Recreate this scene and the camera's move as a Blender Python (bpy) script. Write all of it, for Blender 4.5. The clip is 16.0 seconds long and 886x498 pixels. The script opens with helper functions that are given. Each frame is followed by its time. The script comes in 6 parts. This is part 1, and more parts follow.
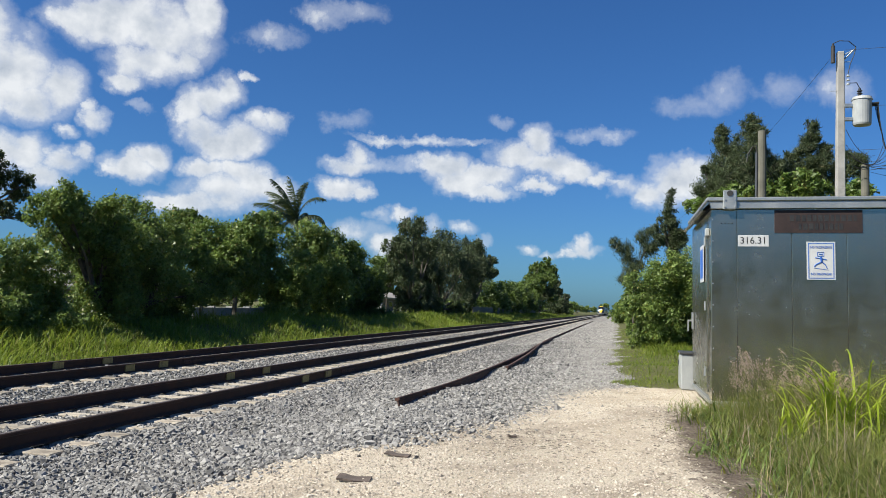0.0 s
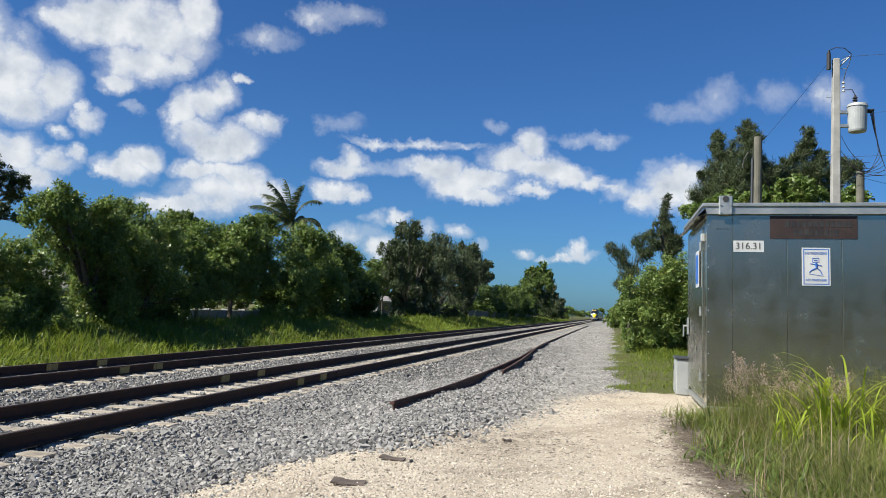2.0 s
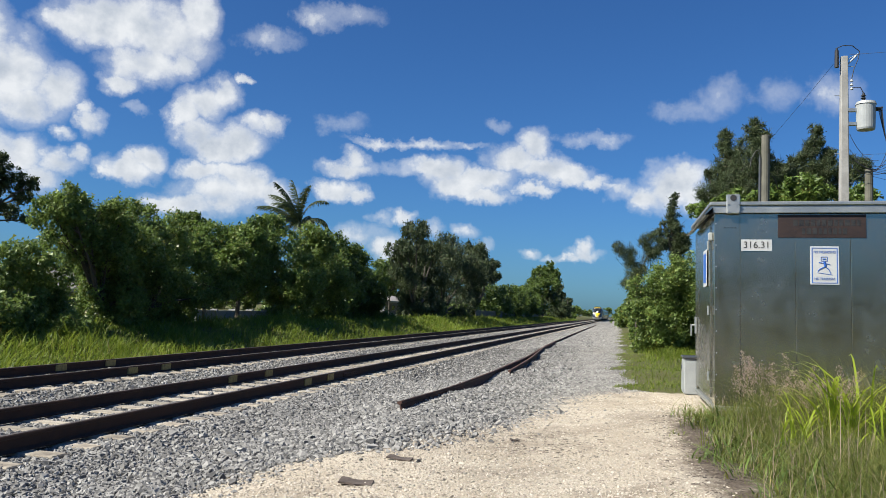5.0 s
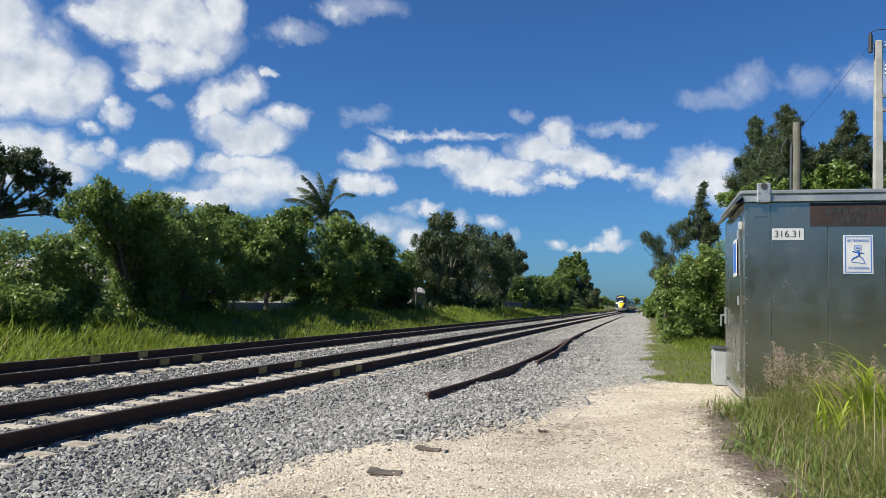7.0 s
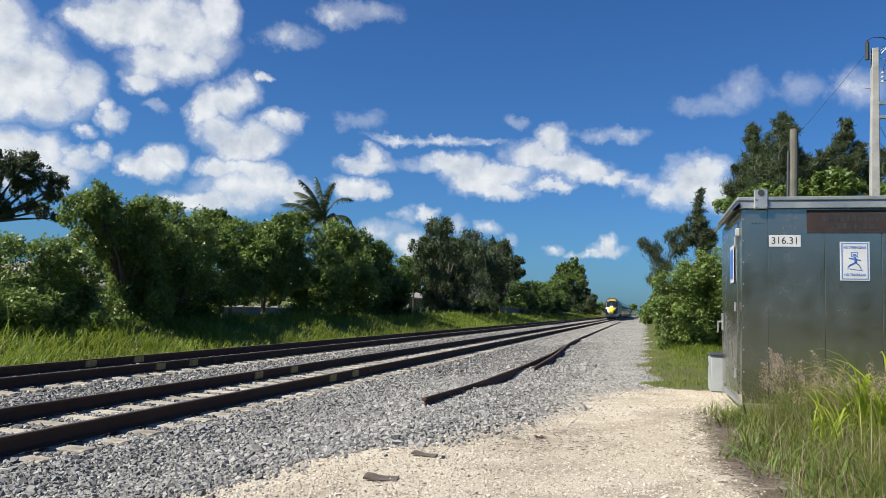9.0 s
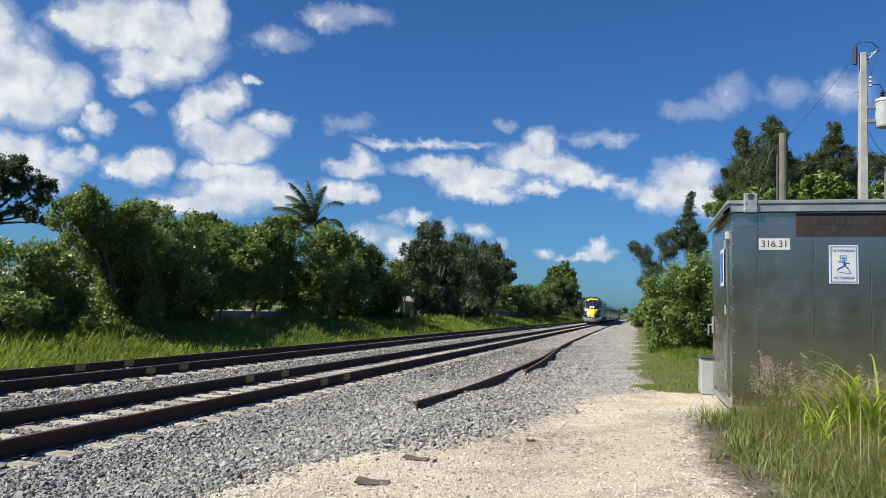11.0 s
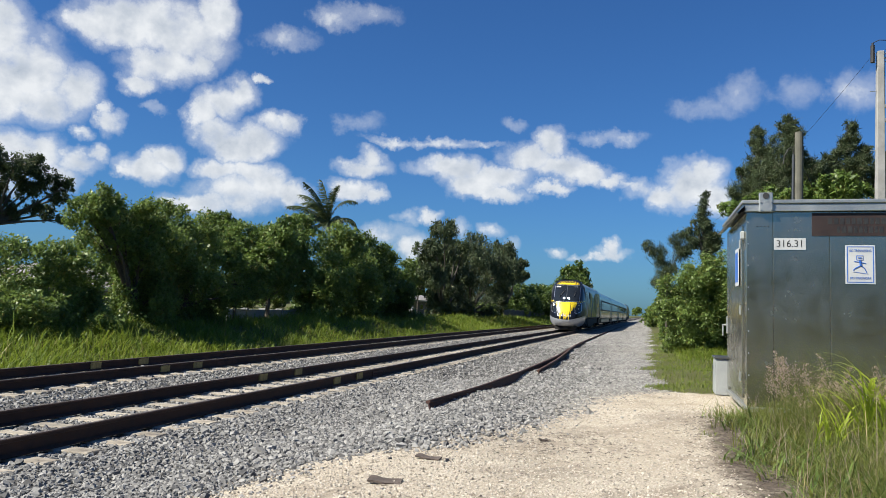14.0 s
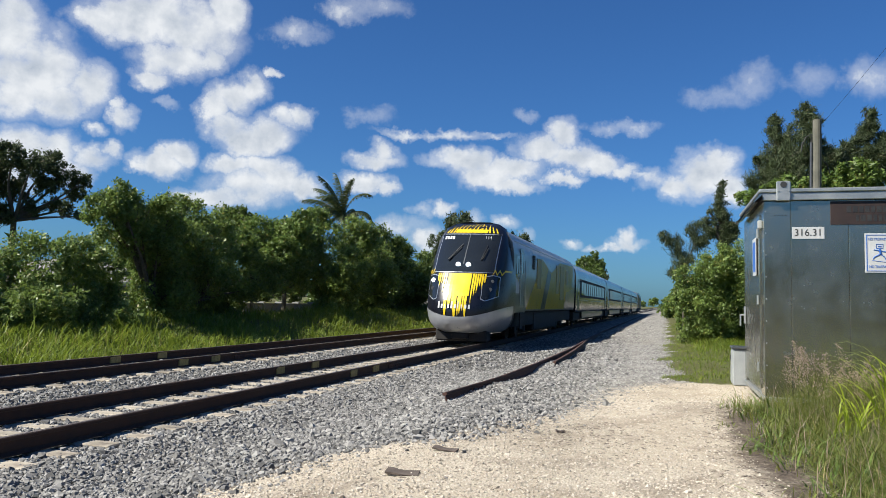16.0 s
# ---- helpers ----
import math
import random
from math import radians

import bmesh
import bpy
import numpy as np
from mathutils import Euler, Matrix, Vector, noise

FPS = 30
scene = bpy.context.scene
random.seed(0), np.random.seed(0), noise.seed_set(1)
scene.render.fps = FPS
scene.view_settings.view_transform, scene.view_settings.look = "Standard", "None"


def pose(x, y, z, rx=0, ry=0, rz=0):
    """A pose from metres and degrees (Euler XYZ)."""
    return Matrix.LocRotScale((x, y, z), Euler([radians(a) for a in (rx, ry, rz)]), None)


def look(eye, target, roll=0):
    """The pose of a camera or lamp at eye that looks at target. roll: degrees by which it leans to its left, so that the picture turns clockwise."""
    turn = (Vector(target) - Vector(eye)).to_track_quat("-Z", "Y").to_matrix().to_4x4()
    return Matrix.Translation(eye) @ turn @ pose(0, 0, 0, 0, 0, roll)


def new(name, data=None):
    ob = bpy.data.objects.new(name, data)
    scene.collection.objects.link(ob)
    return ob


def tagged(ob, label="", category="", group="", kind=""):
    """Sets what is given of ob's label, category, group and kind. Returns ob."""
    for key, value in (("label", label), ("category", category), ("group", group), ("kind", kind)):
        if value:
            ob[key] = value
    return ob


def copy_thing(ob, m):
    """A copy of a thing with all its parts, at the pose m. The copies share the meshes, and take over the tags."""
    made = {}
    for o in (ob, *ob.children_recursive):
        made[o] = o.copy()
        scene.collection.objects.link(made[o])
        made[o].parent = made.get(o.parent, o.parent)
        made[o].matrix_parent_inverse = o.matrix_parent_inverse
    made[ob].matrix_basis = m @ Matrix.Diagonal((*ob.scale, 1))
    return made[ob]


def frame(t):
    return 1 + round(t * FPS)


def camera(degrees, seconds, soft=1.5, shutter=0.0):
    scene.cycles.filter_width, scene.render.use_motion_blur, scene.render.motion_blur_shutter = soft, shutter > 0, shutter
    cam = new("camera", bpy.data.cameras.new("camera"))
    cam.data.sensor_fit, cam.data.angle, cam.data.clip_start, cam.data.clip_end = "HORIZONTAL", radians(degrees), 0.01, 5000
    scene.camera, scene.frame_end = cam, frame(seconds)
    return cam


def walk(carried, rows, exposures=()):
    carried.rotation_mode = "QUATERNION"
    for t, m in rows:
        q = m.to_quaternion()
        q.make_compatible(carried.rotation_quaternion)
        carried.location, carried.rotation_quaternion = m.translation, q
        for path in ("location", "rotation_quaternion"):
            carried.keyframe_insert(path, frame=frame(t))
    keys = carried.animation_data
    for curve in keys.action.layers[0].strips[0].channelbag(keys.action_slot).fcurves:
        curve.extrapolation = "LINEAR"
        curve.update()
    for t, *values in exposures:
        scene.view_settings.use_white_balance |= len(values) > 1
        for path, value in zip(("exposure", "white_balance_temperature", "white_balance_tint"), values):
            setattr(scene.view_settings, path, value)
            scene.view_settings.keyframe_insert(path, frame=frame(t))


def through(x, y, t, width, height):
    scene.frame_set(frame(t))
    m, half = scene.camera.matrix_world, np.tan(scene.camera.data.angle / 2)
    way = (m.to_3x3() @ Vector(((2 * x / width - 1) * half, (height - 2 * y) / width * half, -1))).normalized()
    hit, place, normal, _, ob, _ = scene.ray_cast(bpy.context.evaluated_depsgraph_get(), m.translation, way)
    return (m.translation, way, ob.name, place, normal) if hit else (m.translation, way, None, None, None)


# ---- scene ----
# ---- the camera and its way: held in the hand at one spot, panning a little ----
EYE = Vector((0.0, 0.0, 1.718))
cam = camera(59.33, 16.0, soft=0.45)


def aim(yaw, pitch, roll):
    """The camera's pose from its turn to the left, its tilt upward and its lean, in degrees."""
    a, b = radians(yaw), radians(pitch)
    way = Vector((-math.sin(a) * math.cos(b), math.cos(a) * math.cos(b), math.sin(b)))
    return look(EYE, EYE + way, roll)


walk(cam, [(t, aim(a, b, c)) for t, a, b, c in (
    (0.0, 12.715, 4.199, 2.161), (0.5, 12.688, 4.184, 2.241), (1.0, 12.684, 4.180, 2.291), (1.5, 12.602, 4.278, 2.379),
    (2.0, 12.432, 4.484, 2.493), (2.5, 12.257, 4.735, 2.576), (3.0, 12.093, 4.980, 2.662), (3.5, 12.067, 5.082, 2.625),
    (4.0, 12.134, 5.028, 2.554), (6.5, 14.651, 3.665, 2.152), (7.0, 14.873, 3.732, 2.127), (7.5, 14.901, 3.859, 2.200),
    (8.0, 14.860, 3.963, 2.276), (8.5, 14.787, 4.048, 2.315), (9.0, 14.695, 4.128, 2.329), (11.5, 14.006, 4.430, 2.227),
    (12.0, 14.282, 4.349, 2.370), (12.5, 14.595, 4.303, 2.495), (13.0, 14.865, 4.306, 2.585), (13.5, 14.981, 4.330, 2.517),
    (14.0, 15.017, 4.315, 2.425), (14.5, 15.073, 4.262, 2.288), (15.0, 15.185, 4.129, 2.169), (15.5, 15.551, 3.929, 2.122),
    (16.0, 16.113, 3.704, 1.975),
)])

# ---- sky, sun, exposure ----
SUN_AT = Vector((-0.58, -0.42, 0.70)).normalized()
sky_world = bpy.data.worlds.new("sky")
scene.world = sky_world
sky_world.use_nodes = True
wn = sky_world.node_tree
wn.nodes.clear()
sky_tex = wn.nodes.new("ShaderNodeTexSky")
sky_tex.sky_type = "NISHITA"
sky_tex.sun_disc = False
sky_tex.sun_elevation = math.asin(SUN_AT.z)
sky_tex.sun_rotation = math.atan2(SUN_AT.x, SUN_AT.y)
sky_tex.air_density, sky_tex.dust_density, sky_tex.ozone_density = 1.0, 0.7, 1.5
sky_back = wn.nodes.new("ShaderNodeBackground")
sky_back.inputs["Strength"].default_value = 0.05
sky_out = wn.nodes.new("ShaderNodeOutputWorld")
sky_tone = wn.nodes.new("ShaderNodeMix")
sky_tone.data_type, sky_tone.blend_type = "RGBA", "MULTIPLY"
sky_tone.inputs[0].default_value = 1.0
sky_tone.inputs[7].default_value = (0.30, 0.635, 1.09, 1)
wn.links.new(sky_tex.outputs[0], sky_tone.inputs[6])
wn.links.new(sky_tone.outputs[2], sky_back.inputs["Color"])
wn.links.new(sky_back.outputs[0], sky_out.inputs["Surface"])

sun_data = bpy.data.lights.new("sun", "SUN")
sun_data.energy, sun_data.angle, sun_data.color = 5.0, radians(0.53), (1.0, 0.95, 0.845)
sun = new("sun", sun_data)
sun.matrix_world = look(SUN_AT * 50, (0, 0, 0))
scene.view_settings.exposure = 0.95

# ---- materials ----


class Nodes:
    """A small helper that writes a node tree."""

    def __init__(self, name):
        self.mat = bpy.data.materials.new(name)
        self.mat.use_nodes = True
        self.tree = self.mat.node_tree
        self.bsdf = self.tree.nodes["Principled BSDF"]
        self.out = self.tree.nodes["Material Output"]

    def add(self, kind, **inputs):
        node = self.tree.nodes.new("ShaderNode" + kind)
        for key, value in inputs.items():
            self.put(node, key.replace("_", " "), value)
        return node

    def put(self, node, key, value):
        sock = node.inputs[int(key[1:])] if key[0] == "i" and key[1:].isdigit() else node.inputs[key]
        if isinstance(value, bpy.types.NodeSocket):
            self.tree.links.new(value, sock)
        else:
            sock.default_value = value

    def math(self, op, a, b=0.0, c=0.0):
        node = self.add("Math", i0=a, i1=b, i2=c)
        node.operation = op
        return node.outputs[0]

    def noise(self, scale, detail=4.0, rough=0.55, vector=None, distort=0.0):
        node = self.add("TexNoise", Scale=scale, Detail=detail, Roughness=rough, Distortion=distort)
        if vector is not None:
            self.put(node, "Vector", vector)
        return node.outputs["Fac"]

    def ramp(self, value, lo, hi):
        node = self.add("MapRange", Value=value, From_Min=lo, From_Max=hi)
        node.clamp = True
        return node.outputs[0]

    def mix(self, fac, a, b):
        node = self.tree.nodes.new("ShaderNodeMix")
        node.data_type = "RGBA"
        for key, value in ((0, fac), (6, a), (7, b)):
            if isinstance(value, bpy.types.NodeSocket):
                self.tree.links.new(value, node.inputs[key])
            else:
                node.inputs[key].default_value = (*value, 1) if key and len(value) == 3 else value
        return node.outputs[2]

    def bump(self, height, strength, distance=0.02):
        node = self.add("Bump", Height=height, Strength=strength, Distance=distance)
        self.put(self.bsdf, "Normal", node.outputs[0])

    def coord(self):
        return self.tree.nodes.new("ShaderNodeTexCoord").outputs["Object"]


def surface(name, dark, light, scale=6.0, fine=60.0, rough=0.6, metal=0.0, bump=0.2, spread=(0.35, 0.65), stain=None, coat=0.0, vary=0.0):
    """A solid surface: colour drifts between two tones at two scales, with fine relief, patchy gloss and, if given, stains."""
    n = Nodes(name)
    co = n.coord()
    big, small = n.noise(scale, 5, 0.6, co), n.noise(fine, 3, 0.6, co)
    blend = n.math("ADD", n.math("MULTIPLY", big, 0.65), n.math("MULTIPLY", small, 0.35))
    col = n.mix(n.ramp(blend, *spread), dark, light)
    if stain:
        col = n.mix(n.ramp(n.noise(scale * 0.45, 6, 0.7, co, 0.6), 0.56, 0.72), col, stain)
    if vary:
        rnd = n.tree.nodes.new("ShaderNodeObjectInfo").outputs["Random"]
        hsv = n.add("HueSaturation", Color=col, Value=n.math("ADD", n.math("MULTIPLY", rnd, vary), 1 - vary / 2))
        col = hsv.outputs[0]
    n.put(n.bsdf, "Base Color", col)
    n.put(n.bsdf, "Roughness", n.ramp(n.math("ADD", n.math("MULTIPLY", small, 0.3), n.math("MULTIPLY", big, 0.3)), 0.3 - rough, 0.3 - rough + 1.0))
    n.bsdf.inputs["Metallic"].default_value = metal
    n.bsdf.inputs["Coat Weight"].default_value = coat
    n.bsdf.inputs["Coat Roughness"].default_value = 0.08
    if bump:
        n.bump(blend, bump, 0.01)
    return n.mat


def leaf_material(name, dark, light, dry=None, gloss=0.4, through=0.27):
    """Thin leaves: each one has its own tone; light passes through them."""
    n = Nodes(name)
    rnd = n.tree.nodes.new("ShaderNodeNewGeometry").outputs["Random Per Island"]
    patch = n.noise(0.9, 3, 0.5, n.coord())
    tone = n.math("ADD", n.math("MULTIPLY", rnd, 0.6), n.math("MULTIPLY", n.ramp(patch, 0.3, 0.7), 0.4))
    col = n.mix(tone, dark, light)
    if dry:
        col = n.mix(n.ramp(rnd, 0.9, 0.97), col, dry)
    n.put(n.bsdf, "Base Color", col)
    n.bsdf.inputs["Roughness"].default_value = gloss
    n.bsdf.inputs["Specular IOR Level"].default_value = 0.35
    soft = n.add("BsdfTranslucent", Color=n.mix(0.5, col, light))
    both = n.add("MixShader", i0=through, i1=n.bsdf.outputs[0], i2=soft.outputs[0])
    n.tree.links.new(both.outputs[0], n.out.inputs["Surface"])
    return n.mat


def glow_material(name, colour, strength):
    n = Nodes(name)
    n.put(n.bsdf, "Base Color", (*colour, 1))
    n.put(n.bsdf, "Emission Color", (*colour, 1))
    n.bsdf.inputs["Emission Strength"].default_value = strength
    return n.mat


def glass_material(name, tint):
    n = Nodes(name)
    n.put(n.bsdf, "Base Color", n.mix(n.noise(1.5, 3, 0.5, n.coord()), tint, [c * 1.6 for c in tint]))
    n.bsdf.inputs["Roughness"].default_value = 0.04
    n.bsdf.inputs["Specular IOR Level"].default_value = 0.6
    return n.mat


def ground_material():
    """Ballast, crushed limestone, soil under grass: mixed by where each lies, with ragged borders."""
    n = Nodes("ground")
    co = n.coord()
    lime = n.add("Attribute")
    lime.attribute_name = "limestone"
    turf = n.add("Attribute")
    turf.attribute_name = "turf"
    grit = n.add("TexVoronoi", Vector=co, Scale=24.0)
    pebble = n.add("TexVoronoi", Vector=co, Scale=60.0)
    ragged = n.noise(2.2, 6, 0.7, co)
    tone = n.tree.nodes.new("ShaderNodeSeparateColor")
    n.put(tone, "i0", grit.outputs["Color"])
    stone = n.mix(tone.outputs[0], (0.042, 0.041, 0.039), (0.285, 0.273, 0.250))
    # shade in the gaps between stones, painted near-black at the cell rims
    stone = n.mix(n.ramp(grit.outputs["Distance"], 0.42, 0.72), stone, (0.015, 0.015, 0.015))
    # dusty towards the path; far off only painted paler, where loose stones thin out
    dust_and_far = n.add("Attribute")
    dust_and_far.attribute_name = "dust_and_far"
    stone = n.mix(n.math("MULTIPLY", dust_and_far.outputs["Fac"], n.math("MULTIPLY", n.ramp(n.noise(1.6, 6, 0.7, co), 0.25, 0.6), 0.75)), stone, (0.308, 0.293, 0.262))
    chalk = n.mix(n.ramp(n.noise(1.2, 6, 0.65, co), 0.35, 0.7), (0.570, 0.508, 0.408), (0.416, 0.354, 0.269))
    chalk = n.mix(n.math("MULTIPLY", n.ramp(pebble.outputs["Distance"], 0.3, 0.7), 0.5), chalk, (0.193, 0.162, 0.123))
    chalk = n.mix(n.math("MULTIPLY", n.ramp(n.noise(0.7, 6, 0.7, co, 0.8), 0.49, 0.68), 0.75), chalk, (0.169, 0.135, 0.100))
    litter = n.add("Attribute")
    litter.attribute_name = "litter"
    frayed = n.math("ADD", litter.outputs["Fac"], n.math("MULTIPLY", n.math("SUBTRACT", n.noise(3.4, 7, 0.75, co), 0.5), 1.7))
    chalk = n.mix(n.math("MULTIPLY", n.ramp(frayed, 0.42, 0.9), 0.85), chalk, (0.065, 0.048, 0.035))
    soil = n.mix(n.noise(3.0, 6, 0.65, co), (0.054, 0.065, 0.019), (0.115, 0.108, 0.046))
    wobble = n.math("MULTIPLY", n.math("SUBTRACT", ragged, 0.5), 1.1)
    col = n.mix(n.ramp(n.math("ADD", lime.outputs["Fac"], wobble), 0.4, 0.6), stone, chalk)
    col = n.mix(n.ramp(n.math("ADD", turf.outputs["Fac"], wobble), 0.42, 0.62), col, soil)
    n.put(n.bsdf, "Base Color", col)
    n.bsdf.inputs["Roughness"].default_value = 0.95
    n.bsdf.inputs["Specular IOR Level"].default_value = 0.2
    n.bump(n.math("ADD", n.math("MULTIPLY", pebble.outputs["Distance"], -0.5), n.math("MULTIPLY", n.noise(70, 5, 0.75, co), 0.6)), 0.8, 0.025)
    return n.mat


def cloud_material(name, clouds):
    """Sunlit cumulus as soft glowing lumps with frayed rims, the sunlight painted in; clear air lets the sky through.
    Coordinates are degrees of bearing and height.
    """
    n = Nodes(name)
    uv = n.tree.nodes.new("ShaderNodeUVMap")
    uv.uv_map = "bearing"
    flat = uv.outputs[0]

    def warped(scale, amount):
        tex = n.add("TexNoise", Vector=flat, Scale=scale, Detail=5.0, Roughness=0.6)
        shift = n.add("VectorMath", i0=tex.outputs["Color"], i1=(0.5, 0.5, 0.5))
        shift.operation = "SUBTRACT"
        wide = n.add("VectorMath", i0=shift.outputs[0], i1=(amount, amount, 0), i2=flat)
        wide.operation = "MULTIPLY_ADD"
        return wide.outputs[0]

    at = warped(0.5, 2.2)

    def lumps(where):
        total = None
        for u, v, ru, rv, *w in clouds:
            w = w[0] if w else 1.0
            local = n.add("VectorMath", i0=where, i1=(1 / ru, 1 / rv, 0), i2=(-u / ru, -v / rv, 0))
            local.operation = "MULTIPLY_ADD"
            square = n.add("VectorMath", i0=local.outputs[0], i1=local.outputs[0])
            square.operation = "DOT_PRODUCT"
            height = n.math("MULTIPLY_ADD", square.outputs["Value"], -w, w)
            total = height if total is None else n.math("MAXIMUM", total, height)
        return n.math("MAXIMUM", total, -1.0)

    body = lumps(at)
    drift = n.noise(0.36, 6, 0.52, flat)
    billow = n.noise(1.0, 6, 0.55, flat)
    fray = n.noise(4.5, 5, 0.65, flat)
    dens = n.math("ADD", n.math("MULTIPLY_ADD", body, 1.35, -0.14), n.math("ADD", n.math("MULTIPLY_ADD", drift, 2.2, -1.1), n.math("ADD", n.math("MULTIPLY_ADD", billow, 0.8, -0.4), n.math("MULTIPLY_ADD", fray, 0.34, -0.17))))
    cover = n.add("MapRange", Value=dens, From_Min=-0.13, From_Max=1.15, To_Min=0.0, To_Max=0.97)
    cover.interpolation_type = "SMOOTHSTEP"
    veil = n.add("MapRange", Value=dens, From_Min=-0.75, From_Max=0.6, To_Min=0.0, To_Max=0.34)
    veil.interpolation_type = "SMOOTHSTEP"
    # painted shade: the side away from the sun and the thick middle are greyer
    lift = n.add("VectorMath", i0=flat, i1=(0.55, -0.75, 0.0))
    side = n.noise(0.36, 5, 0.52, lift.outputs[0])
    shade = n.math("MULTIPLY_ADD", n.math("SUBTRACT", side, drift), 2.4, 0.38)
    thick = n.math("MULTIPLY", n.ramp(dens, 0.35, 1.2), n.ramp(shade, 0.0, 0.9))
    col = n.mix(thick, (0.90, 0.93, 0.96), (0.47, 0.54, 0.64))
    glow = n.add("Emission", Color=col, Strength=0.492)
    clear = n.add("BsdfTransparent")
    both = n.add("MixShader", i0=n.math("MAXIMUM", cover.outputs[0], veil.outputs[0]), i1=clear.outputs[0], i2=glow.outputs[0])
    n.tree.links.new(both.outputs[0], n.out.inputs["Surface"])
    return n.mat


CLOUDS = dict(
    towering_left=[(-43.37, 13.95, 3.71, 2.79), (-45.12, 15.75, 2.26, 2.54), (-40.29, 13.35, 1.67, 1.99), (-42.26, 12.15, 2.37, 1.61), (-44.54, 11.98, 2.27, 1.75), (-44.91, 17.34, 1.78, 1.51)],
    broad_top=[(-35.55, 18.47, 4.98, 2.33), (-38.09, 17.71, 3.68, 1.60), (-33.23, 17.68, 3.11, 2.20), (-35.01, 15.76, 3.23, 1.48), (-36.42, 14.45, 1.66, 0.82), (-31.58, 19.39, 1.65, 2.18), (-39.69, 17.62, 2.13, 1.06), (-32.55, 16.08, 1.35, 1.13)],
    horseshoe=[(-30.86, 13.77, 1.97, 1.46), (-32.09, 12.86, 1.28, 1.73), (-29.51, 14.37, 1.39, 1.27), (-31.25, 11.58, 1.88, 1.48), (-29.72, 10.85, 2.46, 1.30), (-28.16, 11.38, 2.21, 1.50), (-27.01, 12.47, 1.70, 1.07), (-26.01, 12.75, 1.02, 0.95), (-28.06, 15.60, 0.80, 0.42)],
    small_puffs=[(-38.17, 11.59, 1.00, 0.97), (-38.57, 12.29, 0.64, 0.67), (-35.58, 12.85, 0.89, 0.38, 0.45), (-39.76, 10.53, 0.56, 0.48, 0.60), (-38.63, 9.27, 0.71, 0.75, 0.80)],
    left_bank=[(-43.69, 8.79, 2.47, 1.62), (-42.04, 8.77, 1.75, 1.53), (-40.96, 7.70, 1.44, 1.18), (-39.92, 8.64, 1.46, 0.97), (-44.55, 7.30, 1.93, 1.43)],
    left_low=[(-35.71, 8.73, 2.15, 0.92), (-34.20, 9.61, 1.36, 1.01), (-36.96, 8.41, 1.01, 0.57)],
    behind_palm=[(-29.54, 7.46, 3.38, 1.60), (-31.63, 6.59, 2.92, 0.99), (-27.51, 8.09, 2.09, 1.53), (-30.99, 9.03, 1.87, 0.87), (-28.55, 8.94, 1.67, 1.04), (-25.56, 7.81, 1.71, 1.05), (-33.34, 6.58, 1.59, 0.59)],
    palm_pair=[(-20.52, 10.07, 2.25, 0.82), (-20.00, 10.67, 1.09, 0.90), (-21.06, 8.28, 1.83, 0.90), (-19.72, 8.06, 1.17, 0.58), (-22.10, 8.34, 1.16, 0.90)],
    centre_mass=[(-13.51, 10.04, 2.10, 1.23), (-14.66, 10.42, 1.68, 0.74), (-12.09, 9.06, 2.59, 0.99), (-10.03, 9.73, 2.49, 1.06), (-10.20, 8.57, 2.28, 0.58), (-8.20, 11.15, 2.39, 1.30), (-6.70, 12.14, 1.40, 1.29), (-6.12, 10.52, 2.45, 1.13), (-4.06, 10.13, 2.01, 0.89), (-2.36, 9.69, 1.27, 0.56), (-6.69, 9.05, 1.80, 0.45)],
    wisps=[(-18.72, 12.04, 2.18, 0.28, 0.52), (-14.72, 12.05, 2.19, 0.37, 0.68), (-11.57, 12.02, 1.84, 0.20, 0.45), (-2.43, 12.61, 2.47, 0.52, 0.60), (-20.87, 13.18, 1.42, 0.72, 0.34), (-9.32, 13.60, 0.75, 0.32, 0.26), (-23.30, 20.26, 1.75, 0.75, 0.60), (-21.65, 20.77, 2.53, 0.60, 0.38), (-26.92, 18.53, 1.88, 0.61, 0.38)],
    right_mass=[(3.04, 9.30, 2.25, 1.76), (4.24, 10.06, 1.67, 1.40), (1.52, 8.52, 1.72, 1.27), (5.11, 8.57, 1.54, 1.40), (-0.24, 8.93, 1.33, 0.80, 0.60), (-1.24, 9.33, 1.42, 0.32, 0.60)],
    right_faint=[(6.69, 15.56, 1.38, 0.96, 0.25), (4.17, 14.53, 1.79, 0.57, 0.22), (9.63, 15.27, 1.18, 0.73, 0.19), (13.63, 15.00, 1.29, 1.06, 0.33)],
    tree_gap_puffs=[(-15.99, 6.81, 1.00, 0.62), (-13.66, 5.98, 0.71, 0.79, 0.72), (-17.86, 6.48, 1.00, 0.46, 0.54), (-11.36, 5.93, 1.04, 0.50, 0.54), (-16.94, 4.19, 1.58, 1.33, 0.81), (-19.27, 5.34, 2.29, 0.83, 0.54), (-9.96, 5.10, 0.66, 0.50, 0.54), (-16.76, 10.33, 1.26, 0.49, 0.45)],
    far_puff=[(-2.72, 4.46, 1.43, 0.61), (-2.49, 4.95, 0.79, 0.73), (-3.52, 4.24, 1.12, 0.41), (-5.05, 4.04, 0.65, 0.33, 0.50), (-6.56, 4.45, 0.73, 0.33, 0.40)],
)

M_GROUND = ground_material()


